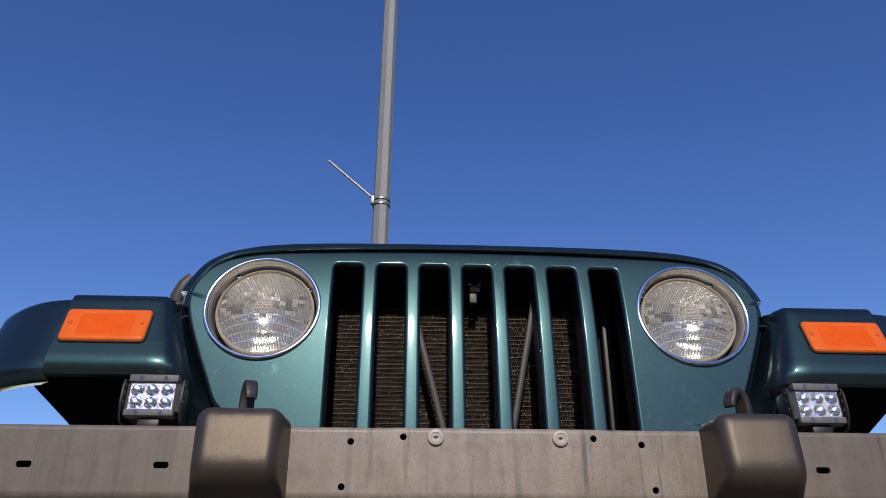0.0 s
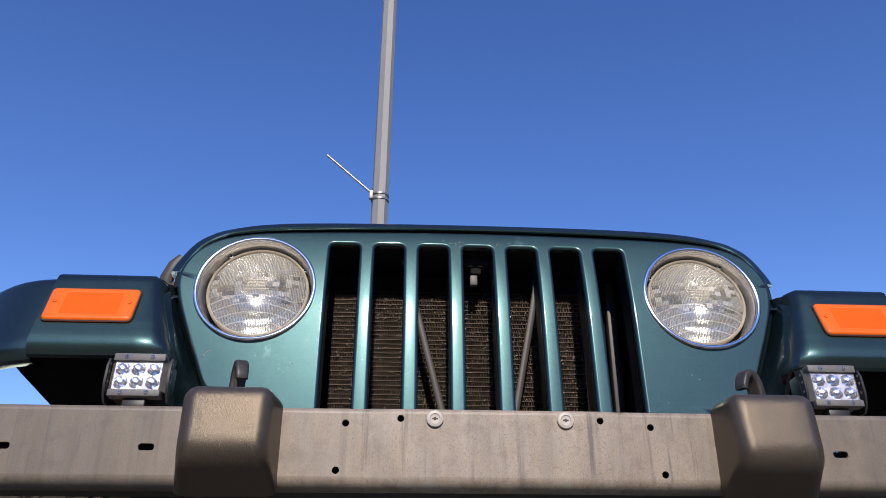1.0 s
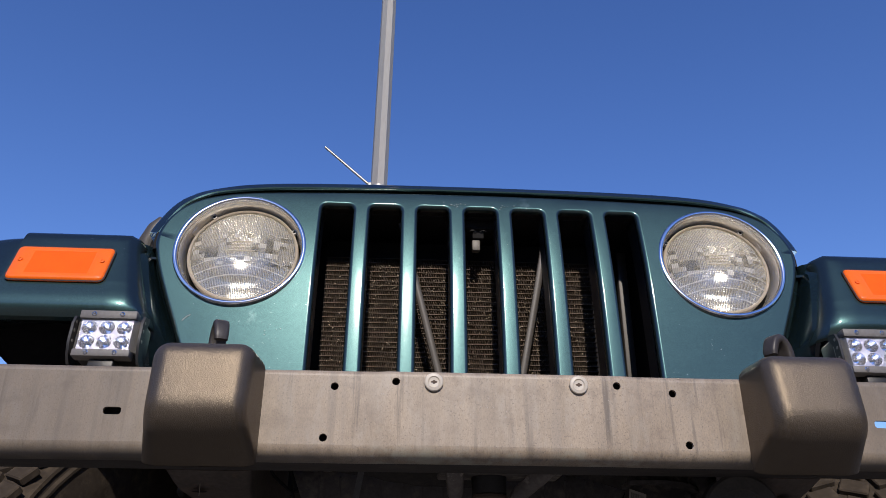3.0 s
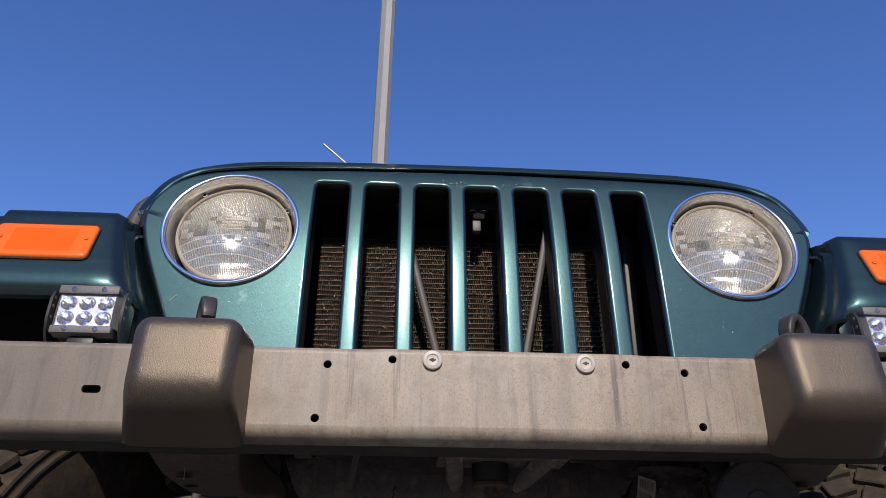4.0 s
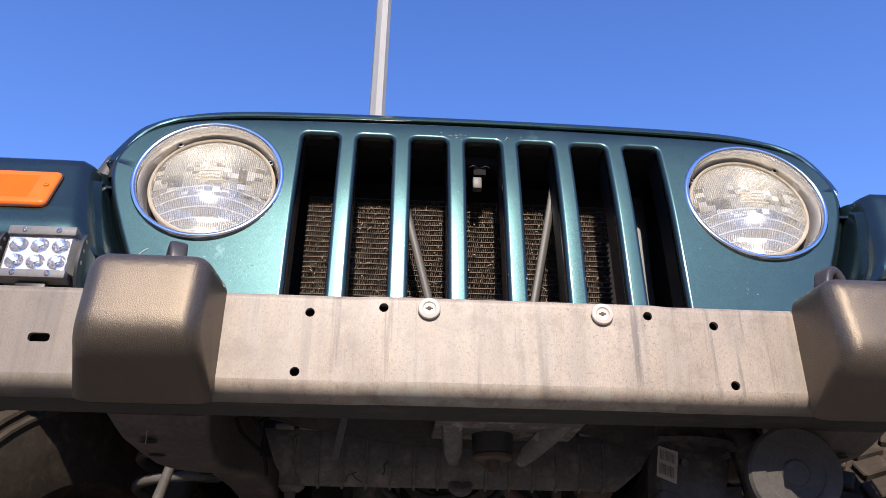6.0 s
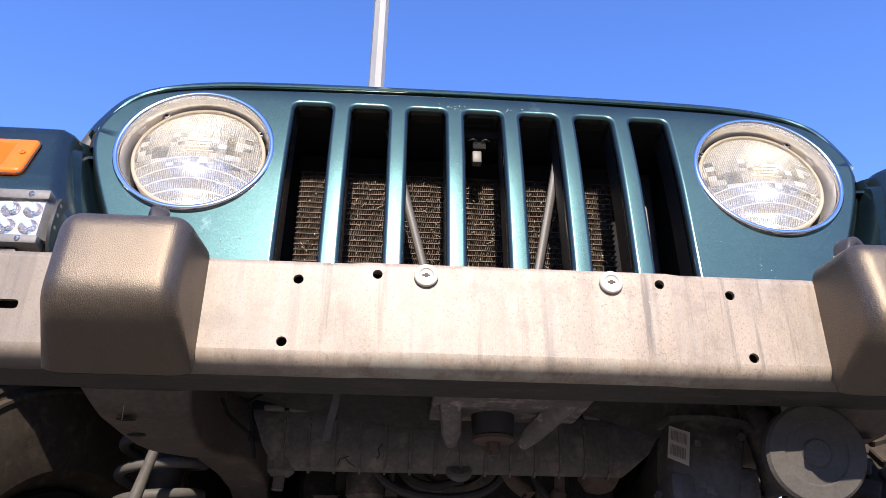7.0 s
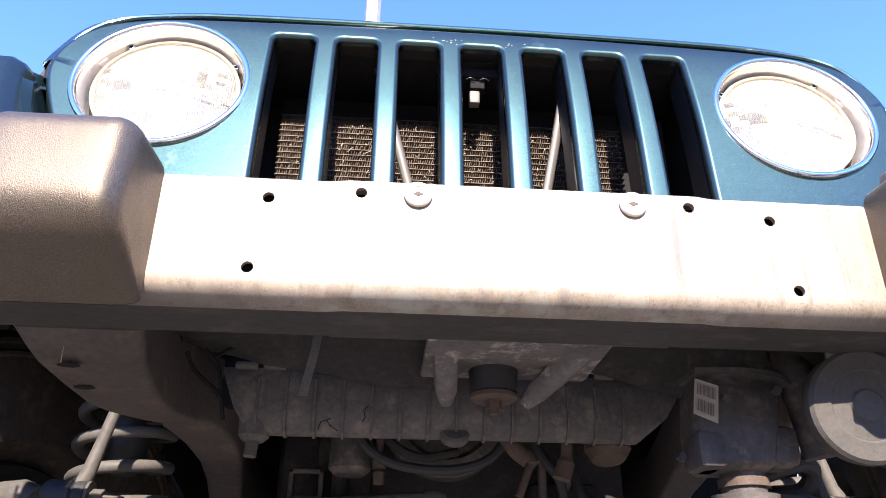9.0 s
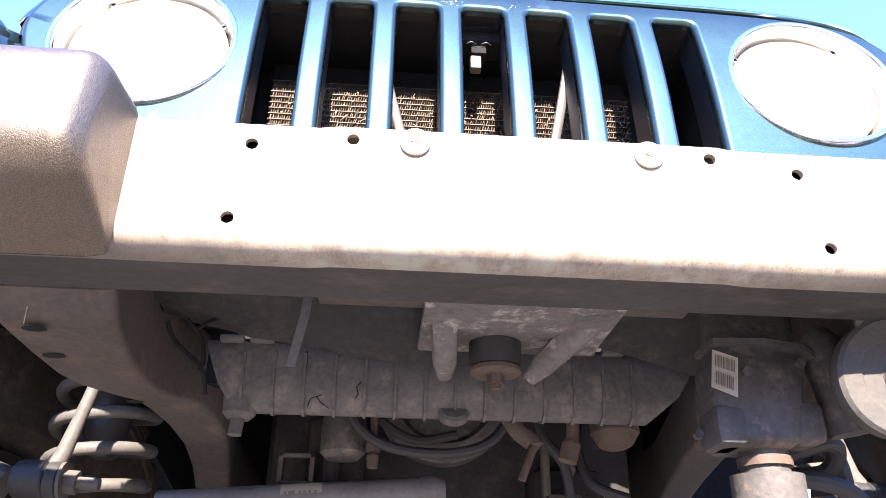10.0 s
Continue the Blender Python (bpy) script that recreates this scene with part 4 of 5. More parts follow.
# ---- LED pods on the bumper ----
def build_pod(s):
    pod = part("led_light_pod", box(-0.0405, 0.0405, 0.012, 0.058, -0.0285, 0.0285, bevel=0.004), BLACK, bumper, "small black light pod with six clear reflectors")
    pod.matrix_basis = pose(0.4986 if s > 0 else -0.5052, 1.033, 0.7925, -5.1) @ Matrix.Diagonal((0.93, 1, 1, 1))
    for z, h in ((0.0255, 0.0115), (-0.0270, 0.0100)):
        strip = part("face_strip", box(-0.0385, 0.0385, -0.004, 0.014, z - h / 2, z + h / 2, bevel=0.0018), DAMPER, pod, "dark metal clamp strip")
        for x in (-0.019, 0.019):
            bm = turned([(0.0032, 0.002), (0.0032, -0.0008), (0.0022, -0.0014), (0.0016, 0.0)], 12, cap_last=True)
            part("strip_screw", moved(bm, pose(x, -0.004, z)), CHROME, pod)
    for x in (-0.0395, 0.0395):
        k = 1 if x > 0 else -1
        bm = loft([[(k * 0.0350, -0.001, z0), (k * 0.0440, 0.012, z0), (k * 0.0440, 0.020, z0), (k * 0.0350, 0.012, z0)] for z0 in (-0.0225, 0.0205)])
        part("side_frame", bm, GREY, pod, "bare grey slanted side frame")
    bm = bmesh.new()
    rim = rounded([(-0.0355, -0.0215), (0.0355, -0.0215), (0.0355, 0.0200), (-0.0355, 0.0200)], 0.002, 3)
    spots = [oval(-0.0235 + 0.0235 * i, 0.0085 - 0.0195 * k, 0.0106, 0.0093, 18) for i in range(3) for k in range(2)]
    plate_fill(bm, [rim] + spots, lambda x, z: (x, 0.0008, z))
    part("lamp_back", bm, PLATE, pod, "pale reflector plate with six openings")
    for i in range(3):
        for k in range(2):
            x, z = (-0.0235 + 0.0235 * i), (0.0085 - 0.0195 * k)
            cup = turned([(0.0106, 0.0009), (0.0094, 0.0035), (0.0072, 0.007), (0.0045, 0.0105), (0.0022, 0.0118)], 18, cap_last=True)
            cup = part("reflector_cup", moved(cup, pose(x, 0.0, z) @ Matrix.Diagonal((1, 1, 0.88, 1))), CUP, pod)
            part("led_chip", moved(turned([(0.0042, 0.010), (0.0042, 0.0062), (0.0030, 0.0042), (0.0012, 0.0034)], 12, cap_last=True), pose(x, 0.0, z)), CLEAR, pod)
    part("led_cover", box(-0.0355, 0.0355, -0.0015, 0.0005, -0.0215, 0.0200), CLEAR, pod).visible_shadow = False
    for x in (-0.0465, 0.0465):
        arc = [(0.020, 0.030), (0.004, 0.026), (-0.001, 0.014), (-0.001, -0.012), (0.004, -0.028), (0.012, -0.037), (0.030, -0.037), (0.030, -0.028), (0.016, -0.024), (0.012, -0.010), (0.012, 0.010), (0.020, 0.022)]
        bm = loft([[(x - 0.0018, y, z) for y, z in arc], [(x + 0.0018, y, z) for y, z in arc]])
        part("pod_bracket", bm, BLACK, pod)
        for y, z in ((0.0055, 0.018), (0.0045, 0.006), (0.0055, -0.008)):
            bm = turned([(0.0022, 0.0006), (0.0022, -0.0006)], 10, cap_first=True, cap_last=True)
            part("bracket_bolt", moved(bm, pose(x, y, z, 0, 0, 90) @ pose(0, 0.0018 * s, 0)), GREY, pod)
    part("pod_foot", box(-0.017, 0.017, 0.004, 0.040, -0.0475, -0.0330, bevel=0.002), BLACK, pod)


for s in (-1, 1):
    build_pod(s)

# ---- behind the grille ----
radiator = part("radiator", box(-0.270, 0.214, 1.372, 1.395, 0.70, 1.095), DARK, car, "dusty radiator core with rows of tubes and fins")
tube = None
NT = 34
for k in range(NT):
    z = 0.765 + 0.0088 * k
    if tube is None:
        tube = part("radiator_tube", box(-0.268, 0.212, 1.3548, 1.372, -0.0005, 0.0005), FIN, radiator)
        tube.matrix_basis = pose(0, 0, z)
    else:
        again(tube, "radiator_tube", pose(0, 0, z), radiator)
bm = bmesh.new()
rng = random.Random(4)
for k in range(NT - 1):
    z0, z1 = 0.765 + 0.0088 * k + 0.0006, 0.765 + 0.0088 * (k + 1) - 0.0006
    x = -0.266
    while x < 0.209:
        lean = rng.uniform(0.0012, 0.0026)
        t = rng.uniform(0.0005, 0.0013)
        y = 1.3555 + rng.uniform(0, 0.002)
        q = [bm.verts.new(p) for p in ((x, y, z0), (x + lean, y, z1), (x + lean, 1.370, z1), (x, 1.370, z0), (x + t, y + 0.0004, z0), (x + lean + t, y + 0.0004, z1))]
        bm.faces.new((q[0], q[1], q[2], q[3]))
        bm.faces.new((q[0], q[4], q[5], q[1]))
        x += 0.0031 + rng.uniform(-0.0005, 0.0005)
tagged(part("fin_matrix", bm, FIN, radiator, "bent dusty cooling fins"), kind="stuff")
bm = bmesh.new()
for k in range(430):
    x, z = rng.uniform(-0.26, 0.205), rng.uniform(0.78, 1.04)
    a = rng.uniform(0, math.pi)
    n = rng.uniform(0.003, 0.010) if k < 70 else rng.uniform(0.0010, 0.0032)
    p = Vector((x, 1.352, z))
    d = Vector((math.cos(a), rng.uniform(-0.3, 0.3), math.sin(a))) * n
    add_sweep(bm, [p, p + d * 0.5 + Vector((0, -0.001, 0)), p + d], rng.uniform(0.0003, 0.0006) if k < 70 else rng.uniform(0.0004, 0.0010), 4)
tagged(part("dry_debris", bm, STRAW, radiator, "dry straw and bits caught in the fins"), kind="stuff")
bm = bmesh.new()
add_box(bm, 0.266, 0.284, 1.372, 1.392, 0.70, 1.09, bevel=0.003)
part("side_tank", bm, ROD, radiator, "grey side strip of the radiator")
support = part("radiator_support", box(-0.50, 0.50, 1.40, 1.42, 0.735, 1.10), DARK, car, "black radiator support panel")
# dark panel added to stop sun and sky leaking through below the radiator
part("lower_support", box(-0.335, 0.205, 1.40, 1.42, 0.655, 0.737), DARK, support)
part("support_bar", box(-0.50, 0.50, 1.285, 1.42, 1.106, 1.118, bevel=0.003), DARK, support)
for s in (-1, 1):
    part("support_side", box(s * 0.392 - 0.093, s * 0.392 + 0.093, 1.345, 1.40, 0.72, 1.10), DARK, support)
    part("support_side", box(s * 0.296 - 0.003, s * 0.296 + 0.003, 1.262, 1.40, 0.72, 1.10), DARK, support)
bm = bmesh.new()
add_box(bm, -0.03, 0.03, 1.29, 1.33, 1.088, 1.104, bevel=0.003)
add_box(bm, -0.010, 0.010, 1.295, 1.318, 1.072, 1.09, bevel=0.002)
latch = part("hood_latch", bm, DARK, car, "black hood latch")
part("temperature_sensor", box(-0.0105, 0.0035, 1.298, 1.312, 1.0505, 1.0705, bevel=0.002), SENSOR, car, "grey-white plastic sensor plug")
for x in (-0.010, 0.009):
    part("latch_wire", sweep(curve([(x - 0.006, 1.292, 1.0835), (x, 1.290, 1.0855), (x + 0.006, 1.292, 1.0830)], 4), 0.0006, 6), BLACK, latch)
part("sensor_stem", sweep([(-0.0035, 1.305, 1.072), (-0.0035, 1.305, 1.095)], 0.004, 8), BLACK, latch)
for pts in ([(-0.135, 1.300, 1.100), (-0.107, 1.292, 0.980), (-0.0745, 1.290, 0.850), (-0.042, 1.285, 0.72)], [(0.124, 1.300, 1.100), (0.101, 1.292, 0.985), (0.0735, 1.290, 0.850), (0.047, 1.285, 0.72)]):
    part("grille_stay", sweep(pts, 0.0062, 10, flat=0.55), ROD, car, "grey steel stay rod behind the grille")

# ---- under the front ----
def build_rail(s):
    rings = []
    for y, x0, x1, z0, z1 in ((1.0785, 0.312, 0.420, 0.6325, 0.72), (1.10, 0.314, 0.415, 0.622, 0.72), (1.12, 0.317, 0.411, 0.6145, 0.72), (1.18, 0.325, 0.409, 0.612, 0.72), (1.24, 0.331, 0.408, 0.612, 0.718), (1.28, 0.332, 0.402, 0.614, 0.718),
                              (1.31, 0.331, 0.394, 0.617, 0.718), (1.35, 0.326, 0.384, 0.622, 0.718), (1.385, 0.314, 0.377, 0.6275, 0.718), (1.42, 0.300, 0.368, 0.6245, 0.714), (1.46, 0.293, 0.357, 0.618, 0.706), (1.52, 0.293, 0.349, 0.607, 0.695),
                              (1.60, 0.303, 0.353, 0.594, 0.68), (1.70, 0.318, 0.366, 0.580, 0.67), (2.2, 0.32, 0.385, 0.56, 0.66), (4.7, 0.32, 0.385, 0.56, 0.66)):
        loop = rounded([(x0, z0), (x1, z0), (x1, z1), (x0, z1)], 0.008, 4)
        rings.append([(s * x, y, z) for x, z in loop])
    return loft(rings)


for s in (-1, 1):
    rail = part("frame_rail", build_rail(s), RAIL, car, "dirty steel frame rail with surface rust")
    for x, y, z in ((0.381, 1.115, 0.6135), (0.388, 1.179, 0.6120), (0.376, 1.3837, 0.6275)):
        bm = bmesh.new()
        bm.faces.new([bm.verts.new((s * (x - 0.03 * 0) + 0.010 * math.cos(a), y + 0.0055 * math.sin(a), z - 0.0012 - 0.09 * 0.0055 * math.sin(a))) for a in [2 * math.pi * k / 14 for k in range(14)]])
        part("rail_hole", bm, DARK, rail)

bm = bmesh.new()
prof = [(1.345, 0.676), (1.303, 0.673), (1.298, 0.665), (1.297, 0.626), (1.299, 0.619), (1.306, 0.606), (1.316, 0.6015), (1.332, 0.604), (1.37, 0.640), (1.37, 0.676)]
lo, hi = [(-0.254, 0.600), (-0.281, 0.640), (-0.290, 0.676)], [(0.176, 0.600), (0.232, 0.645), (0.236, 0.676)]
rings = []
for u in [k / 18 for k in range(19)]:
    ring = []
    for y, z in prof:
        a = np.interp(z, [p[1] for p in lo], [p[0] for p in lo])
        b = np.interp(z, [p[1] for p in hi], [p[0] for p in hi])
        ring.append((a + (b - a) * u, y, z))
    rings.append(ring)
tank = part("radiator_tank", loft(rings), TANK, radiator, "ribbed black plastic tank under the radiator, dusty", angle=40)
rib = None
for k in range(14):
    x = -0.2475 + 0.0313 * k
    if rib is None:
        line = [(1.3015, 0.668), (1.295, 0.660), (1.2945, 0.625), (1.2965, 0.617), (1.304, 0.604), (1.316, 0.5985), (1.330, 0.602)]
        rib = part("tank_rib", loft([[(dx, y, z) for y, z in line] + [(dx, y + 0.006, z + 0.004) for y, z in reversed(line)] for dx in (-0.0014, 0.0014)]), TANK, tank)
        rib.matrix_basis = pose(x, 0, 0)
    else:
        again(rib, "tank_rib", pose(x, 0, 0), tank)
for x0, x1 in ((-0.275, -0.250), (-0.244, -0.219), (0.100, 0.122), (0.129, 0.153)):
    part("tank_clip", box(x0, x1, 1.293, 1.303, 0.670, 0.6775, bevel=0.002), SENSOR, tank, "bare metal clip")
part("tank_boss", moved(turned([(0.016, 0.004), (0.016, -0.003), (0.013, -0.006)], 20, cap_last=True), pose(-0.030, 1.308, 0.6045, -38)), TANK, tank)
crack = bmesh.new()
for pts in ([(-0.180, 1.3052, 0.6068), (-0.177, 1.3012, 0.6140), (-0.171, 1.3002, 0.6158), (-0.167, 1.3030, 0.6105), (-0.158, 1.3062, 0.6055)], [(-0.171, 1.3002, 0.6158), (-0.166, 1.2992, 0.6175)], [(-0.126, 1.2964, 0.6320), (-0.131, 1.2964, 0.6265), (-0.1290, 1.2984, 0.6195), (-0.132, 1.3004, 0.6150)]):
    add_sweep(crack, pts, 0.0005, 4)
tagged(part("crack", crack, DARK, tank, "dark cracks in the plastic"), kind="stuff")
for pts in ([(-0.318, 1.25, 0.672), (-0.312, 1.26, 0.658), (-0.298, 1.262, 0.645), (-0.285, 1.262, 0.634), (-0.279, 1.264, 0.624), (-0.276, 1.27, 0.606)], [(-0.300, 1.25, 0.676), (-0.286, 1.258, 0.660), (-0.281, 1.262, 0.640), (-0.283, 1.263, 0.628)], [(-0.290, 1.255, 0.668), (-0.270, 1.26, 0.682), (-0.24, 1.262, 0.686)]):
    part("hanging_cable", sweep(curve(pts, 5), 0.0022, 6), DARK, car, "thin black hanging cable")
part("dry_stalk", sweep([(-0.372, 1.075, 0.616), (-0.3715, 1.075, 0.602)], 0.0004, 5), STRAW, car, "dry straw stalk hanging from the rail")
bm = sweep([(-0.249, 1.318, 0.622), (-0.250, 1.318, 0.600), (-0.250, 1.318, 0.594)], [0.019, 0.017, 0.011], 14)
add_sweep(bm, [(-0.2505, 1.318, 0.597), (-0.252, 1.317, 0.578), (-0.252, 1.317, 0.5775)], [0.0072, 0.0072, 0.0055], 12)
part("drain_spout", bm, TANK, tank)

rows = []
rng = random.Random(12)
for k in range(41):
    u = k / 40
    x = -0.330 + 0.600 * u
    low = float(np.interp(x, [-0.33, -0.288, -0.242, -0.208, -0.173, -0.127, -0.069, -0.017, 0.03, 0.084, 0.114, 0.155, 0.19, 0.219, 0.27], [0.690, 0.679, 0.668, 0.664, 0.659, 0.649, 0.645, 0.644, 0.660, 0.678, 0.672, 0.661, 0.651, 0.642, 0.640])) + rng.uniform(-0.0012, 0.0012)
    rows.append([(x, 1.176, 0.736), (x, 1.188, 0.700), (x, 1.234, (0.690 + low) / 2 + rng.uniform(-0.001, 0.001)), (x, 1.268, low + 0.004), (x, 1.272, low), (x, 1.276, low + 0.003), (x, 1.238, (0.690 + low) / 2 + 0.004), (x, 1.180, 0.736)])
bm = loft(rows, closed=True)
part("air_deflector", bm, GRIME, car, "dirty brown-black splash sheet with a ragged lower edge")

bm = bmesh.new()
add_box(bm, -0.072, 0.105, 1.082, 1.252, 0.652, 0.660, bevel=0.003)
for x in (-0.014, 0.034):
    add_sweep(bm, [(x, 1.105, 0.6535), (x, 1.105, 0.6512)], 0.006, 12)
cross = part("mount_bracket", bm, SCUFF, car, "dirty steel mount bracket behind the bumper")
bm = box(-0.165, 0.170, 1.150, 1.166, 0.6630, 0.6725, bevel=0.002)
part("cross_strip", bm, RAIL, cross, "dusty tan edge of the cross member")
bm = sweep([(0.002, 1.222, 0.668), (0.002, 1.222, 0.662), (0.002, 1.222, 0.650), (0.002, 1.222, 0.628)], [0.0215, 0.0245, 0.0255, 0.0245], 28)
part("mount_bushing", bm, RUBBER, cross, "black rubber bushing")
part("mount_washer", sweep([(0.002, 1.222, 0.628), (0.002, 1.222, 0.6265), (0.002, 1.222, 0.6225), (0.002, 1.222, 0.621)], [0.0225, 0.0245, 0.0245, 0.022], 28), RUST, cross, "rusted round washer")
bm = sweep([(0.002, 1.222, 0.621), (0.002, 1.222, 0.612)], 0.0085, 6)
add_sweep(bm, [(0.002, 1.222, 0.612), (0.002, 1.222, 0.607)], 0.005, 10)
part("mount_bolt", bm, RUST, cross)
for pts in ([(-0.058, 1.10, 0.70), (-0.053, 1.16, 0.670), (-0.047, 1.215, 0.628), (-0.0455, 1.232, 0.620)], [(0.128, 1.10, 0.70), (0.098, 1.16, 0.672), (0.046, 1.218, 0.630), (0.036, 1.232, 0.621)]):
    part("brace", sweep(pts, [0.015, 0.0145, 0.0115, 0.007], 12, flat=0.7), SCUFF, cross, "dirty scuffed steel brace")

bm = bmesh.new()
line = [(-0.176, 1.19, 0.70), (-0.179, 1.188, 0.66), (-0.184, 1.186, 0.630), (-0.187, 1.185, 0.611)]
rings = [[(x - 0.0042, y, z), (x + 0.0042, y, z), (x + 0.0042, y + 0.0012, z), (x - 0.0042, y + 0.0012, z)] for x, y, z in line]
part("hanging_strap", loft(rings), DAMPER, car, "loose grey strap end hanging down")


def build_steering_box():
    rings = []
    for z, x0, x1, y0, y1 in ((0.545, 0.190, 0.250, 1.160, 1.20), (0.551, 0.182, 0.256, 1.150, 1.20), (0.585, 0.181, 0.262, 1.148, 1.20), (0.618, 0.185, 0.271, 1.149, 1.20), (0.626, 0.190, 0.272, 1.155, 1.20), (0.655, 0.196, 0.274, 1.163, 1.20), (0.72, 0.20, 0.278, 1.168, 1.20)):
        loop = rounded([(x0, y0), (x1, y0 - 0.004), (x1, y1), (x0, y1)], 0.012, 4)
        rings.append([(x, y, z) for x, y in loop])
    body = part("steering_box", loft(rings), CAST, car, "dirty dark steering gear box with paper label", angle=40)
    ridge = loft([[(0.186, 1.1455, z), (0.232, 1.1435, z + 0.001), (0.268, 1.1440, z - 0.003), (0.284, 1.150, z - 0.010), (0.284, 1.19, z - 0.010), (0.186, 1.19, z)] for z in (0.6335, 0.6385)])
    part("housing_seam", ridge, CAST, body)
    bm = bmesh.new()
    add_box(bm, 0.180, 0.208, 1.1465, 1.19, 0.545, 0.580, bevel=0.006)
    part("housing_lug", bm, CAST, body)
    bm = bmesh.new()
    add_box(bm, 0.250, 0.279, 1.1470, 1.19, 0.548, 0.586, bevel=0.008)
    part("housing_lug", bm, CAST, body)
    part("pitman_shaft", sweep([(0.232, 1.180, 0.548), (0.232, 1.180, 0.526), (0.232, 1.180, 0.5255), (0.232, 1.181, 0.500), (0.232, 1.182, 0.494), (0.232, 1.182, 0.46)], [0.021, 0.021, 0.031, 0.031, 0.026, 0.020], 22), CAST, body)
    part("shaft_collar", sweep([(0.232, 1.179, 0.540), (0.232, 1.179, 0.532)], 0.0235, 20), RUST, body, "rusty seal collar")
    for x, y, z in ((0.212, 1.1445, 0.608), (0.176, 1.1800, 0.560), (0.262, 1.1440, 0.617)):
        part("housing_bolt", sweep([(x, y + 0.004, z), (x, y - 0.003, z)], 0.0045, 6), CAST, body)
    for pts in ([(0.272, 1.22, 0.552), (0.306, 1.205, 0.562), (0.325, 1.22, 0.556), (0.318, 1.235, 0.540), (0.288, 1.24, 0.537)], [(0.262, 1.22, 0.530), (0.295, 1.215, 0.529), (0.328, 1.22, 0.521), (0.36, 1.24, 0.505)], [(0.300, 1.25, 0.60), (0.318, 1.24, 0.572), (0.333, 1.235, 0.550), (0.338, 1.24, 0.50)]):
        part("steering_hose", sweep(curve(pts, 6), 0.0085, 10), RUBBER, body, "black rubber steering hose")
    quad = [(0.1845, 1.1455, 0.6275), (0.2065, 1.1450, 0.6205), (0.2005, 1.1440, 0.5845), (0.1785, 1.1445, 0.5935)]
    lab = part("paper_label", loft([[Vector(q) for q in quad], [Vector(q) + Vector((0, 0.0012, 0)) for q in quad]]), LABEL, body, "small paper bar-code label")
    a, b, c, d = [Vector(q) + Vector((0, -0.0006, 0)) for q in quad]
    for v0, v1 in ((0.10, 0.42), (0.54, 0.88)):
        bars = bmesh.new()
        u = 0.10
        rr = random.Random(int(v0 * 100))
        while u < 0.84:
            w = rr.choice((0.02, 0.03, 0.045))
            P = lambda uu, vv: (a.lerp(b, uu)).lerp(d.lerp(c, uu), vv)
            bars.faces.new([bars.verts.new(P(x, y)) for x, y in ((u, v0), (u + w, v0), (u + w, v1), (u, v1))])
            u += w + rr.choice((0.02, 0.03))
        tagged(part("printed_bars", bars, INK, lab), kind="stuff")
    tube = sweep(curve([(0.29, 1.17, 0.645), (0.30, 1.16, 0.62), (0.31, 1.16, 0.56)], 5), 0.022, 12)
    part("mount_casting", tube, CAST, body)


build_steering_box()
horn = part("horn", moved(turned([(0.010, 0.030), (0.040, 0.026), (0.0465, 0.016), (0.0480, 0.006), (0.0470, 0.000), (0.0440, -0.003), (0.030, -0.003), (0.0285, -0.0015), (0.014, -0.0015), (0.012, -0.004)], 40, cap_first=True, cap_last=True), pose(0.309, 1.083, 0.588, 8, 0, -6) @ Matrix.Diagonal((1.06, 1, 1.06, 1))), ALLOY, car, "dusty grey disc horn under the bumper")
bm = bmesh.new()
add_box(bm, 0.280, 0.312, 1.080, 1.084, 0.625, 0.70, bevel=0.0015)
part("horn_bracket", bm, FRAME, horn)
part("horn_nut", sweep([(0.298, 1.082, 0.652), (0.298, 1.073, 0.652)], 0.006, 6), GREY, horn)


def turned_along(a, b, stations, n):
    """A round bar from a to b with (share of length, radius) stations."""
    a, b = Vector(a), Vector(b)
    return sweep([tuple(a.lerp(b, u)) for u, r in stations], [r for u, r in stations], n)


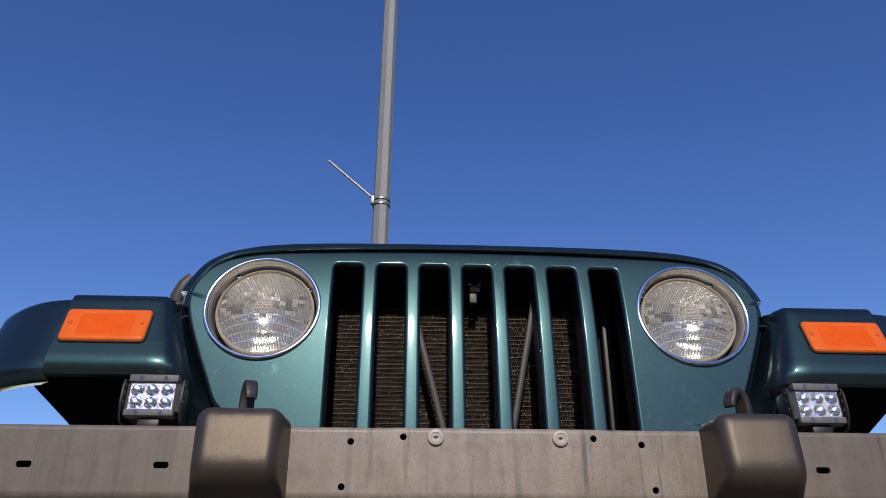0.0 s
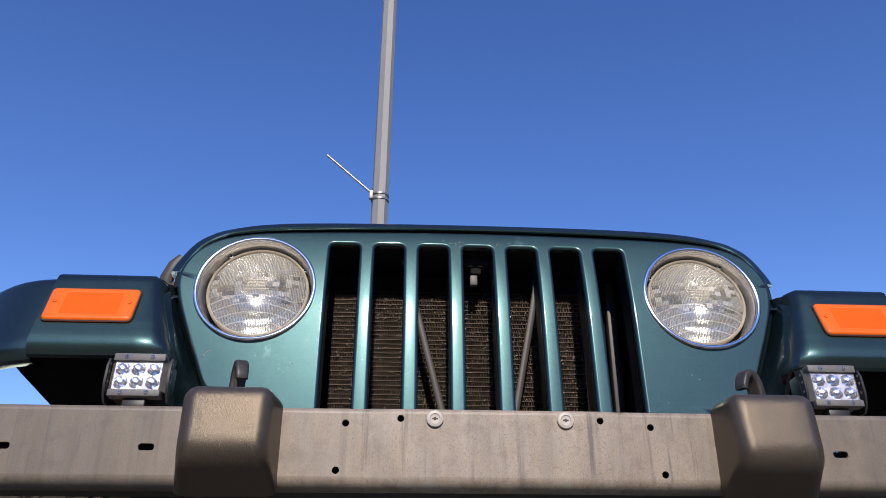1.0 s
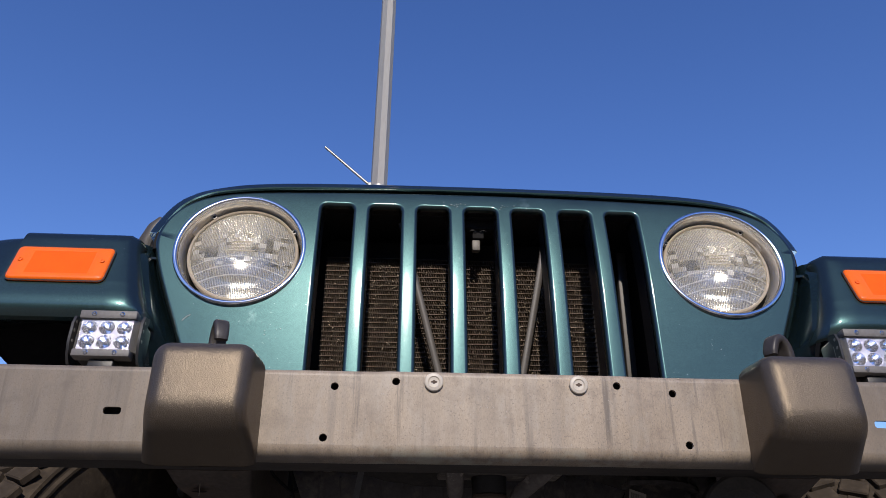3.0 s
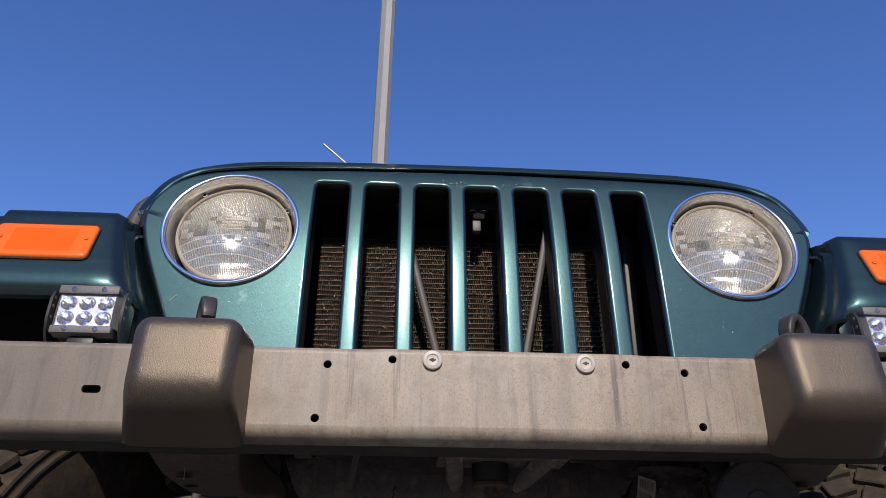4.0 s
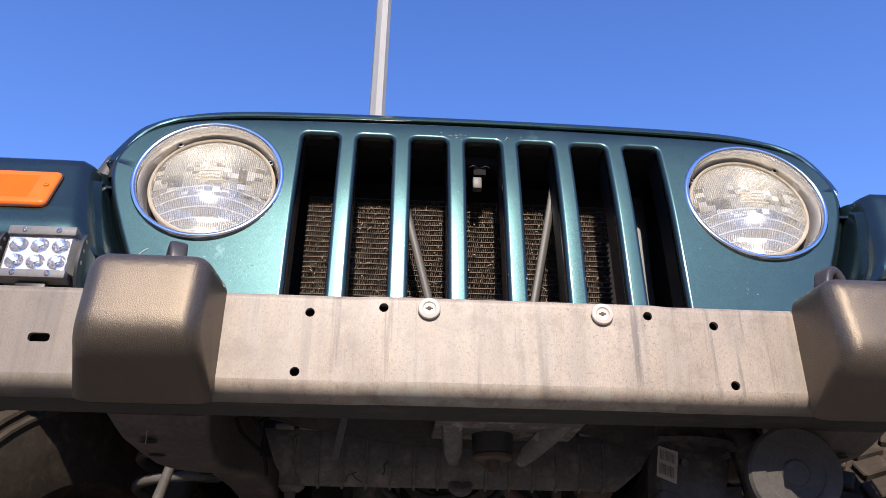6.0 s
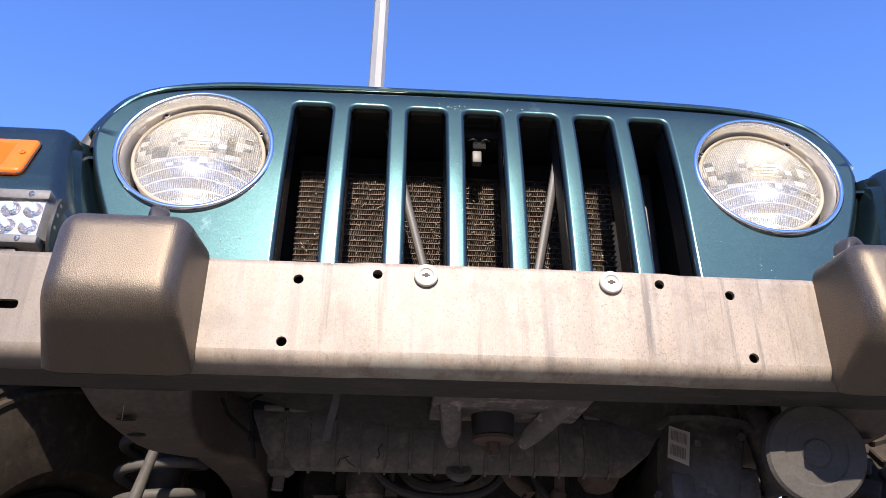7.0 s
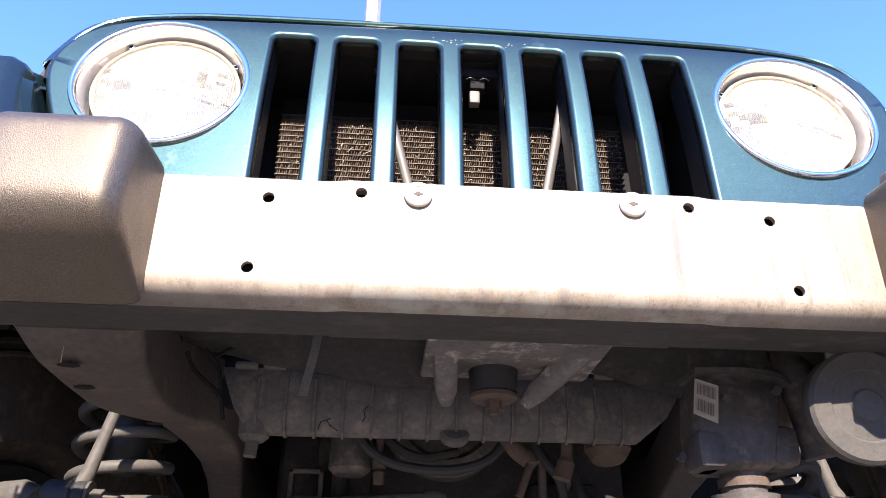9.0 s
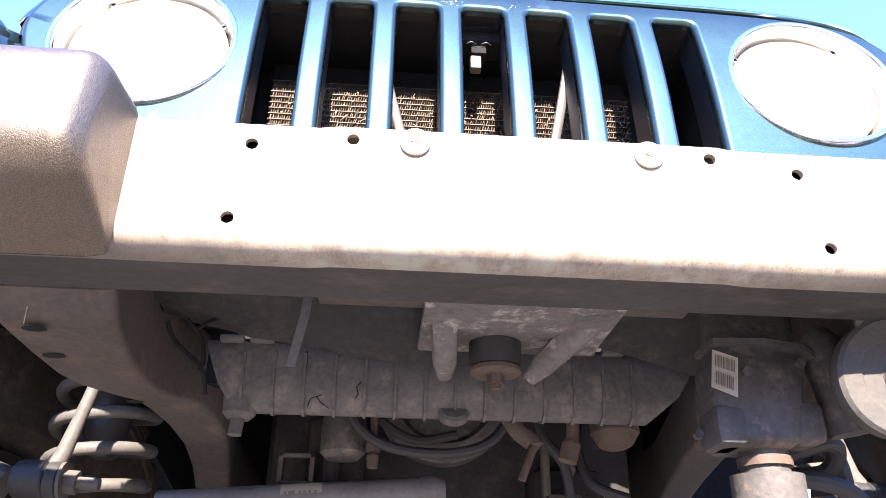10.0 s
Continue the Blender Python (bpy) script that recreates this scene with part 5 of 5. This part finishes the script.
def build_suspension(s):
    n = 215
    pts = [(s * 0.452 + 0.0595 * math.cos(2 * math.pi * k / 30), 1.535 + 0.0595 * math.sin(2 * math.pi * k / 30), 0.429 + 0.0435 * k / 30) for k in range(n)]
    part("coil_spring", sweep(pts, 0.0078, 14), LINK, car, "dusty black coil spring")
    part("spring_perch", sweep([(s * 0.450, 1.535, 0.44), (s * 0.450, 1.535, 0.40)], 0.075, 24), FRAME, car)
    part("spring_tower", sweep([(s * 0.436, 1.535, 0.735), (s * 0.436, 1.535, 0.80)], [0.082, 0.074], 20), FRAME, car)
    part("bump_stop", sweep([(s * 0.450, 1.535, 0.74), (s * 0.450, 1.535, 0.655), (s * 0.450, 1.535, 0.60), (s * 0.450, 1.535, 0.592)], [0.030, 0.030, 0.024, 0.014], 20), RUBBER, car, "black rubber bump stop inside the spring")
    bm = sweep([(s * 0.424, 1.40, 0.665), (s * 0.437, 1.40, 0.610), (s * 0.446, 1.40, 0.572), (s * 0.455, 1.40, 0.552)], [0.0068, 0.0072, 0.0085, 0.012], 16)
    link = part("sway_link", bm, LINK, car, "steel sway bar link")
    part("link_bushing", turned_along((s * 0.440, 1.397, 0.541), (s * 0.490, 1.397, 0.543), [(0.0, 0.017), (0.04, 0.0195), (0.10, 0.0205), (0.26, 0.0205), (0.30, 0.0185), (0.34, 0.0205), (0.84, 0.0205), (0.94, 0.019), (1.0, 0.015)], 24), RUBBER, link)
    part("link_washer", sweep([(s * 0.4365, 1.397, 0.541), (s * 0.440, 1.397, 0.541)], 0.0205, 24), LINK, link)
    part("link_bolt", sweep([(s * 0.401, 1.397, 0.539), (s * 0.4365, 1.397, 0.541)], 0.0065, 12), LINK, link)
    part("link_nut", sweep([(s * 0.4235, 1.397, 0.5402), (s * 0.4365, 1.397, 0.541)], 0.0125, 6), LINK, link)
    part("drag_link_end", sweep(curve([(s * 0.530, 1.47, 0.546), (s * 0.554, 1.47, 0.554), (s * 0.595, 1.48, 0.548)], 4), [0.0215] * 4 + [0.0185] * 5, 18), LINK, car, "dusty steel steering link end")


for s in (-1, 1):
    build_suspension(s)

bm = sweep([(-0.37, 1.52, 0.536), (-0.05, 1.52, 0.560)], 0.017, 20)
damper = part("steering_damper", bm, DAMPER, car, "grey steering damper tube with paper label")
part("damper_cap", sweep([(-0.05, 1.52, 0.560), (-0.035, 1.52, 0.561), (-0.02, 1.52, 0.562)], [0.019, 0.019, 0.012], 16), DAMPER, damper)
bm = bmesh.new()
rows = []
for x in (-0.222, -0.172):
    rows.append([(x, 1.52 - 0.0176 * math.sin(a), 0.536 + 0.024 * (x + 0.37) / 0.32 + 0.0176 * math.cos(a)) for a in [0.5 + 0.12 * k for k in range(9)]])
lab = part("damper_label", loft(rows, closed=False), LABEL, damper, "pale paper label")
bm = bmesh.new()
for k, x in enumerate((-0.217, -0.212, -0.208, -0.200, -0.194, -0.188, -0.181)):
    add_box(bm, x, x + 0.003, 1.5012, 1.5020, 0.5475 + 0.0004 * k, 0.5525 + 0.0004 * k)
tagged(part("label_print", bm, INK, lab), kind="stuff")
part("lower_hose", sweep(curve([(-0.15, 1.45, 0.66), (-0.127, 1.45, 0.618), (-0.085, 1.45, 0.597), (-0.02, 1.45, 0.593), (0.03, 1.45, 0.609), (0.06, 1.45, 0.65)], 6), 0.0065, 10), RUBBER, car, "black rubber hose")
part("lower_hose", sweep(curve([(-0.13, 1.47, 0.67), (-0.10, 1.47, 0.632), (-0.06, 1.47, 0.612), (-0.01, 1.47, 0.62)], 6), 0.006, 10), RUBBER, car, "black rubber hose")
part("outlet_pipe", sweep(curve([(0.035, 1.37, 0.625), (0.047, 1.365, 0.603), (0.064, 1.36, 0.587), (0.061, 1.36, 0.578), (0.049, 1.36, 0.548)], 5), [0.0105] * 12 + [0.0045] * 9, 12), RUST, car, "dusty outlet pipe")
part("outlet_pipe", sweep(curve([(0.105, 1.345, 0.620), (0.103, 1.345, 0.590), (0.096, 1.345, 0.566)], 5), [0.007] * 6 + [0.0105] * 5, 12), RUST, car, "dusty brown elbow")
part("filter_can", sweep([(0.183, 1.45, 0.68), (0.183, 1.45, 0.622), (0.183, 1.448, 0.610), (0.183, 1.446, 0.607)], [0.030, 0.030, 0.022, 0.010], 20), RUST, car, "rusty brown filter can")
bm = bmesh.new()
add_box(bm, -0.26, 0.26, 1.62, 2.3, 0.50, 0.95, bevel=0.03)
add_box(bm, -0.20, -0.12, 1.56, 1.64, 0.52, 0.66, bevel=0.012)
add_box(bm, 0.10, 0.20, 1.56, 1.64, 0.50, 0.60, bevel=0.012)
add_sweep(bm, [(-0.165, 1.55, 0.66), (-0.165, 1.55, 0.55)], 0.012, 10)
engine = part("engine_block", bm, GRIME, car, "dirty dark engine block and brackets")
pulley = part("crank_pulley", moved(turned([(0.088, 0.040), (0.088, 0.012), (0.083, 0.009), (0.086, 0.005), (0.086, 0.000), (0.080, -0.003), (0.066, -0.002), (0.060, 0.006), (0.030, 0.008), (0.026, -0.004), (0.012, -0.004)], 56, cap_first=True, cap_last=True), pose(-0.022, 1.505, 0.682)), CAST, car, "dirty dark crankshaft pulley")
part("pulley_bolt", sweep([(-0.022, 1.502, 0.682), (-0.022, 1.490, 0.682)], 0.011, 6), RUST, pulley)
bm = bmesh.new()
add_box(bm, -0.232, -0.186, 1.535, 1.541, 0.600, 0.606, bevel=0.001)
add_box(bm, -0.232, -0.226, 1.535, 1.560, 0.530, 0.606, bevel=0.001)
add_box(bm, -0.192, -0.186, 1.535, 1.560, 0.530, 0.606, bevel=0.001)
add_box(bm, -0.232, -0.186, 1.535, 1.541, 0.566, 0.571, bevel=0.001)
part("damper_bracket", bm, FRAME, car, "dirty bent steel bracket over the damper")
part("pump_body", sweep([(-0.150, 1.50, 0.665), (-0.150, 1.50, 0.640), (-0.150, 1.50, 0.600), (-0.150, 1.50, 0.592)], [0.020, 0.028, 0.028, 0.020], 20), CAST, car, "dirty round pump housing")
part("stud", sweep([(-0.112, 1.46, 0.66), (-0.112, 1.46, 0.606), (-0.112, 1.46, 0.605), (-0.112, 1.46, 0.594)], [0.005, 0.005, 0.009, 0.009], 8), RUST, car, "rusty stud and nut")
part("stud", sweep([(-0.112, 1.46, 0.590), (-0.112, 1.46, 0.575)], [0.0075, 0.0065], 8), RUST, car, "rusty stud and nut")
for pts in ([(0.085, 1.47, 0.66), (0.098, 1.46, 0.615), (0.118, 1.455, 0.585), (0.125, 1.46, 0.545), (0.12, 1.47, 0.50)], [(0.150, 1.50, 0.65), (0.147, 1.49, 0.600), (0.160, 1.48, 0.565), (0.20, 1.47, 0.548)]):
    part("engine_hose", sweep(curve(pts, 6), 0.0065, 10), RUBBER, car, "black rubber hose under the engine")
bm = bmesh.new()
add_box(bm, 0.108, 0.158, 1.53, 1.548, 0.548, 0.562, bevel=0.003)
add_box(bm, 0.108, 0.118, 1.53, 1.548, 0.500, 0.640, bevel=0.003)
add_sweep(bm, [(0.140, 1.530, 0.590), (0.140, 1.518, 0.590)], 0.009, 6)
part("engine_bracket", bm, FRAME, car, "dirty steel engine bracket")
part("axle", sweep([(-0.62, 1.62, 0.39), (-0.05, 1.62, 0.39), (0.10, 1.62, 0.39), (0.28, 1.62, 0.39), (0.62, 1.62, 0.39)], [0.04, 0.04, 0.11, 0.04, 0.04], 16), FRAME, car, "dirty steel front axle")
part("axle", sweep([(-0.62, 3.99, 0.39), (-0.10, 3.99, 0.39), (0.0, 3.99, 0.39), (0.10, 3.99, 0.39), (0.62, 3.99, 0.39)], [0.04, 0.04, 0.11, 0.04, 0.04], 16), FRAME, car, "dirty steel rear axle")


bm = bmesh.new()
add_box(bm, -0.402, 0.402, 1.203, 1.209, 0.690, 0.745, bevel=0.002)
part("front_valance", bm, GRIME, car, "black valance plate below the grille")
for s in (-1, 1):
    bm = loft([[(s * 0.500, 1.30, 0.80), (s * 0.500, 2.28, 0.62), (s * 0.500, 2.28, 1.01), (s * 0.500, 1.30, 0.99)], [(s * 0.505, 1.30, 0.80), (s * 0.505, 2.28, 0.62), (s * 0.505, 2.28, 1.01), (s * 0.505, 1.30, 0.99)]])
    part("inner_fender", bm, DARK, car, "black inner fender panel")
part("gap_cover", box(-0.41, 0.41, 1.083, 1.215, 0.7285, 0.7335, bevel=0.001), BLACK, bumper, "black cover between bumper and grille")
# plates added behind the face keep sun and sky out of its holes
bm = bmesh.new()
add_box(bm, -0.285, 0.285, 1.012, 1.016, 0.640, 0.735, bevel=0.001)
part("bumper_backing", bm, DARK, bumper, "added black plate blocking light behind the bumper holes")
bm = bmesh.new()
add_box(bm, -0.72, -0.43, 1.012, 1.016, 0.640, 0.735, bevel=0.001)
part("bumper_backing", bm, DARK, bumper, "added black plate blocking light behind the bumper holes")

# ---- wheels ----
def build_wheel(m):
    wheel = new("wheel")
    wheel.parent = car
    wheel.matrix_basis = m
    prof = [(0.205, -0.085), (0.23, -0.118), (0.29, -0.130), (0.335, -0.1275), (0.338, -0.1305), (0.342, -0.1305), (0.345, -0.125), (0.352, -0.1235), (0.355, -0.1265), (0.360, -0.1255), (0.363, -0.1165), (0.368, -0.112), (0.374, -0.09), (0.374, 0.09), (0.368, 0.112), (0.345, 0.124), (0.29, 0.130), (0.23, 0.118), (0.205, 0.085)]
    bm = turned(prof, 64)
    part("tyre", bm, TYRE, wheel, "dusty chunky off-road tyre")
    part("rim", turned([(0.206, -0.09), (0.20, -0.10), (0.19, -0.06), (0.15, -0.05), (0.06, -0.07), (0.04, -0.08)], 40, cap_last=True), DARK, wheel, "brown-dusted steel wheel")
    return wheel


def add_tread(wheel, block=None):
    """Tread blocks in four staggered rows round the tyre."""
    n = 60
    for k in range(n):
        for y, w, off in ((-0.098, 0.027, 0.0), (-0.049, 0.025, 0.5), (0.0, 0.025, 0.0), (0.049, 0.027, 0.5), (0.098, 0.027, 0.0)):
            aa = 2 * math.pi * (k + off) / n
            m = Matrix.Rotation(aa, 4, "Y") @ Matrix.Translation((0, y, 0.370)) @ Matrix.Rotation(0.35 * (1 if off else -1), 4, "Z")
            if block is None:
                block = part("tread_block", box(-0.0150, 0.0150, -0.021, 0.021, 0.0, 0.0135, bevel=0.002, seg=1), TYRE, wheel)
                block.matrix_basis = m
            else:
                again(block, "tread_block", m, wheel)
    return block


WHEELS = [build_wheel(pose(-0.690, 1.62, 0.4015, 0, 0, 70) @ Matrix.Scale(1.035, 4))]
for m in (pose(0.715, 1.62, 0.4015, 0, 0, -110) @ Matrix.Scale(1.035, 4), pose(-0.695, 3.99, 0.4015, 0, 0, 90) @ Matrix.Scale(1.035, 4), pose(0.695, 3.99, 0.4015, 0, 0, -90) @ Matrix.Scale(1.035, 4)):
    w = new("wheel")
    w.parent, w.matrix_basis = car, m
    for c in WHEELS[0].children:
        tagged(again(c, c.name.split(".")[0], Matrix(), w), c["label"])
    WHEELS.append(w)
tread = add_tread(WHEELS[0])
add_tread(WHEELS[1], tread)

# body behind the hood
bm = bmesh.new()
add_box(bm, -0.74, 0.74, 2.30, 4.85, 0.64, 1.17, bevel=0.04, seg=3)
part("body_tub", bm, PAINT, car, "dark teal body tub")
bm = bmesh.new()
add_box(bm, -0.745, 0.745, 2.27, 2.32, 0.55, 1.12)
part("firewall", bm, DARK, car)

# ---- lamp post behind the car ----
post = tagged(new("lamp_post"), "tall tapered grey octagonal metal lamp post behind the car", "lamp post")
post.matrix_basis = pose(-0.374, 5.555, 0, 0, 0.52)
rings = []
for z in [0.0, 0.4, 2.0, 4.0, 6.0, 9.0]:
    r = 0.0745 - 0.0018 * z
    rings.append([(r * math.cos(a), r * math.sin(a), z) for a in [math.pi / 8 + math.pi / 4 * k + 0.25 for k in range(8)]])
part("post", loft(rings), POLE, post, angle=20)
bm = bmesh.new()
for z in (3.54, 3.585):
    add_sweep(bm, [(0, 0, z - 0.008), (0, 0, z + 0.008)], 0.073, 24)
clamp = part("clamp", bm, GREY, post, "weathered band clamp")
bm = bmesh.new()
add_box(bm, -0.085, -0.055, -0.075, -0.03, 3.525, 3.60, bevel=0.004)
part("clamp_block", bm, GREY, post)
part("rod", sweep([(-0.070, -0.06, 3.58), (-0.450, -0.03, 3.936)], 0.0105, 10), GREY, post, "thin bare metal rod")
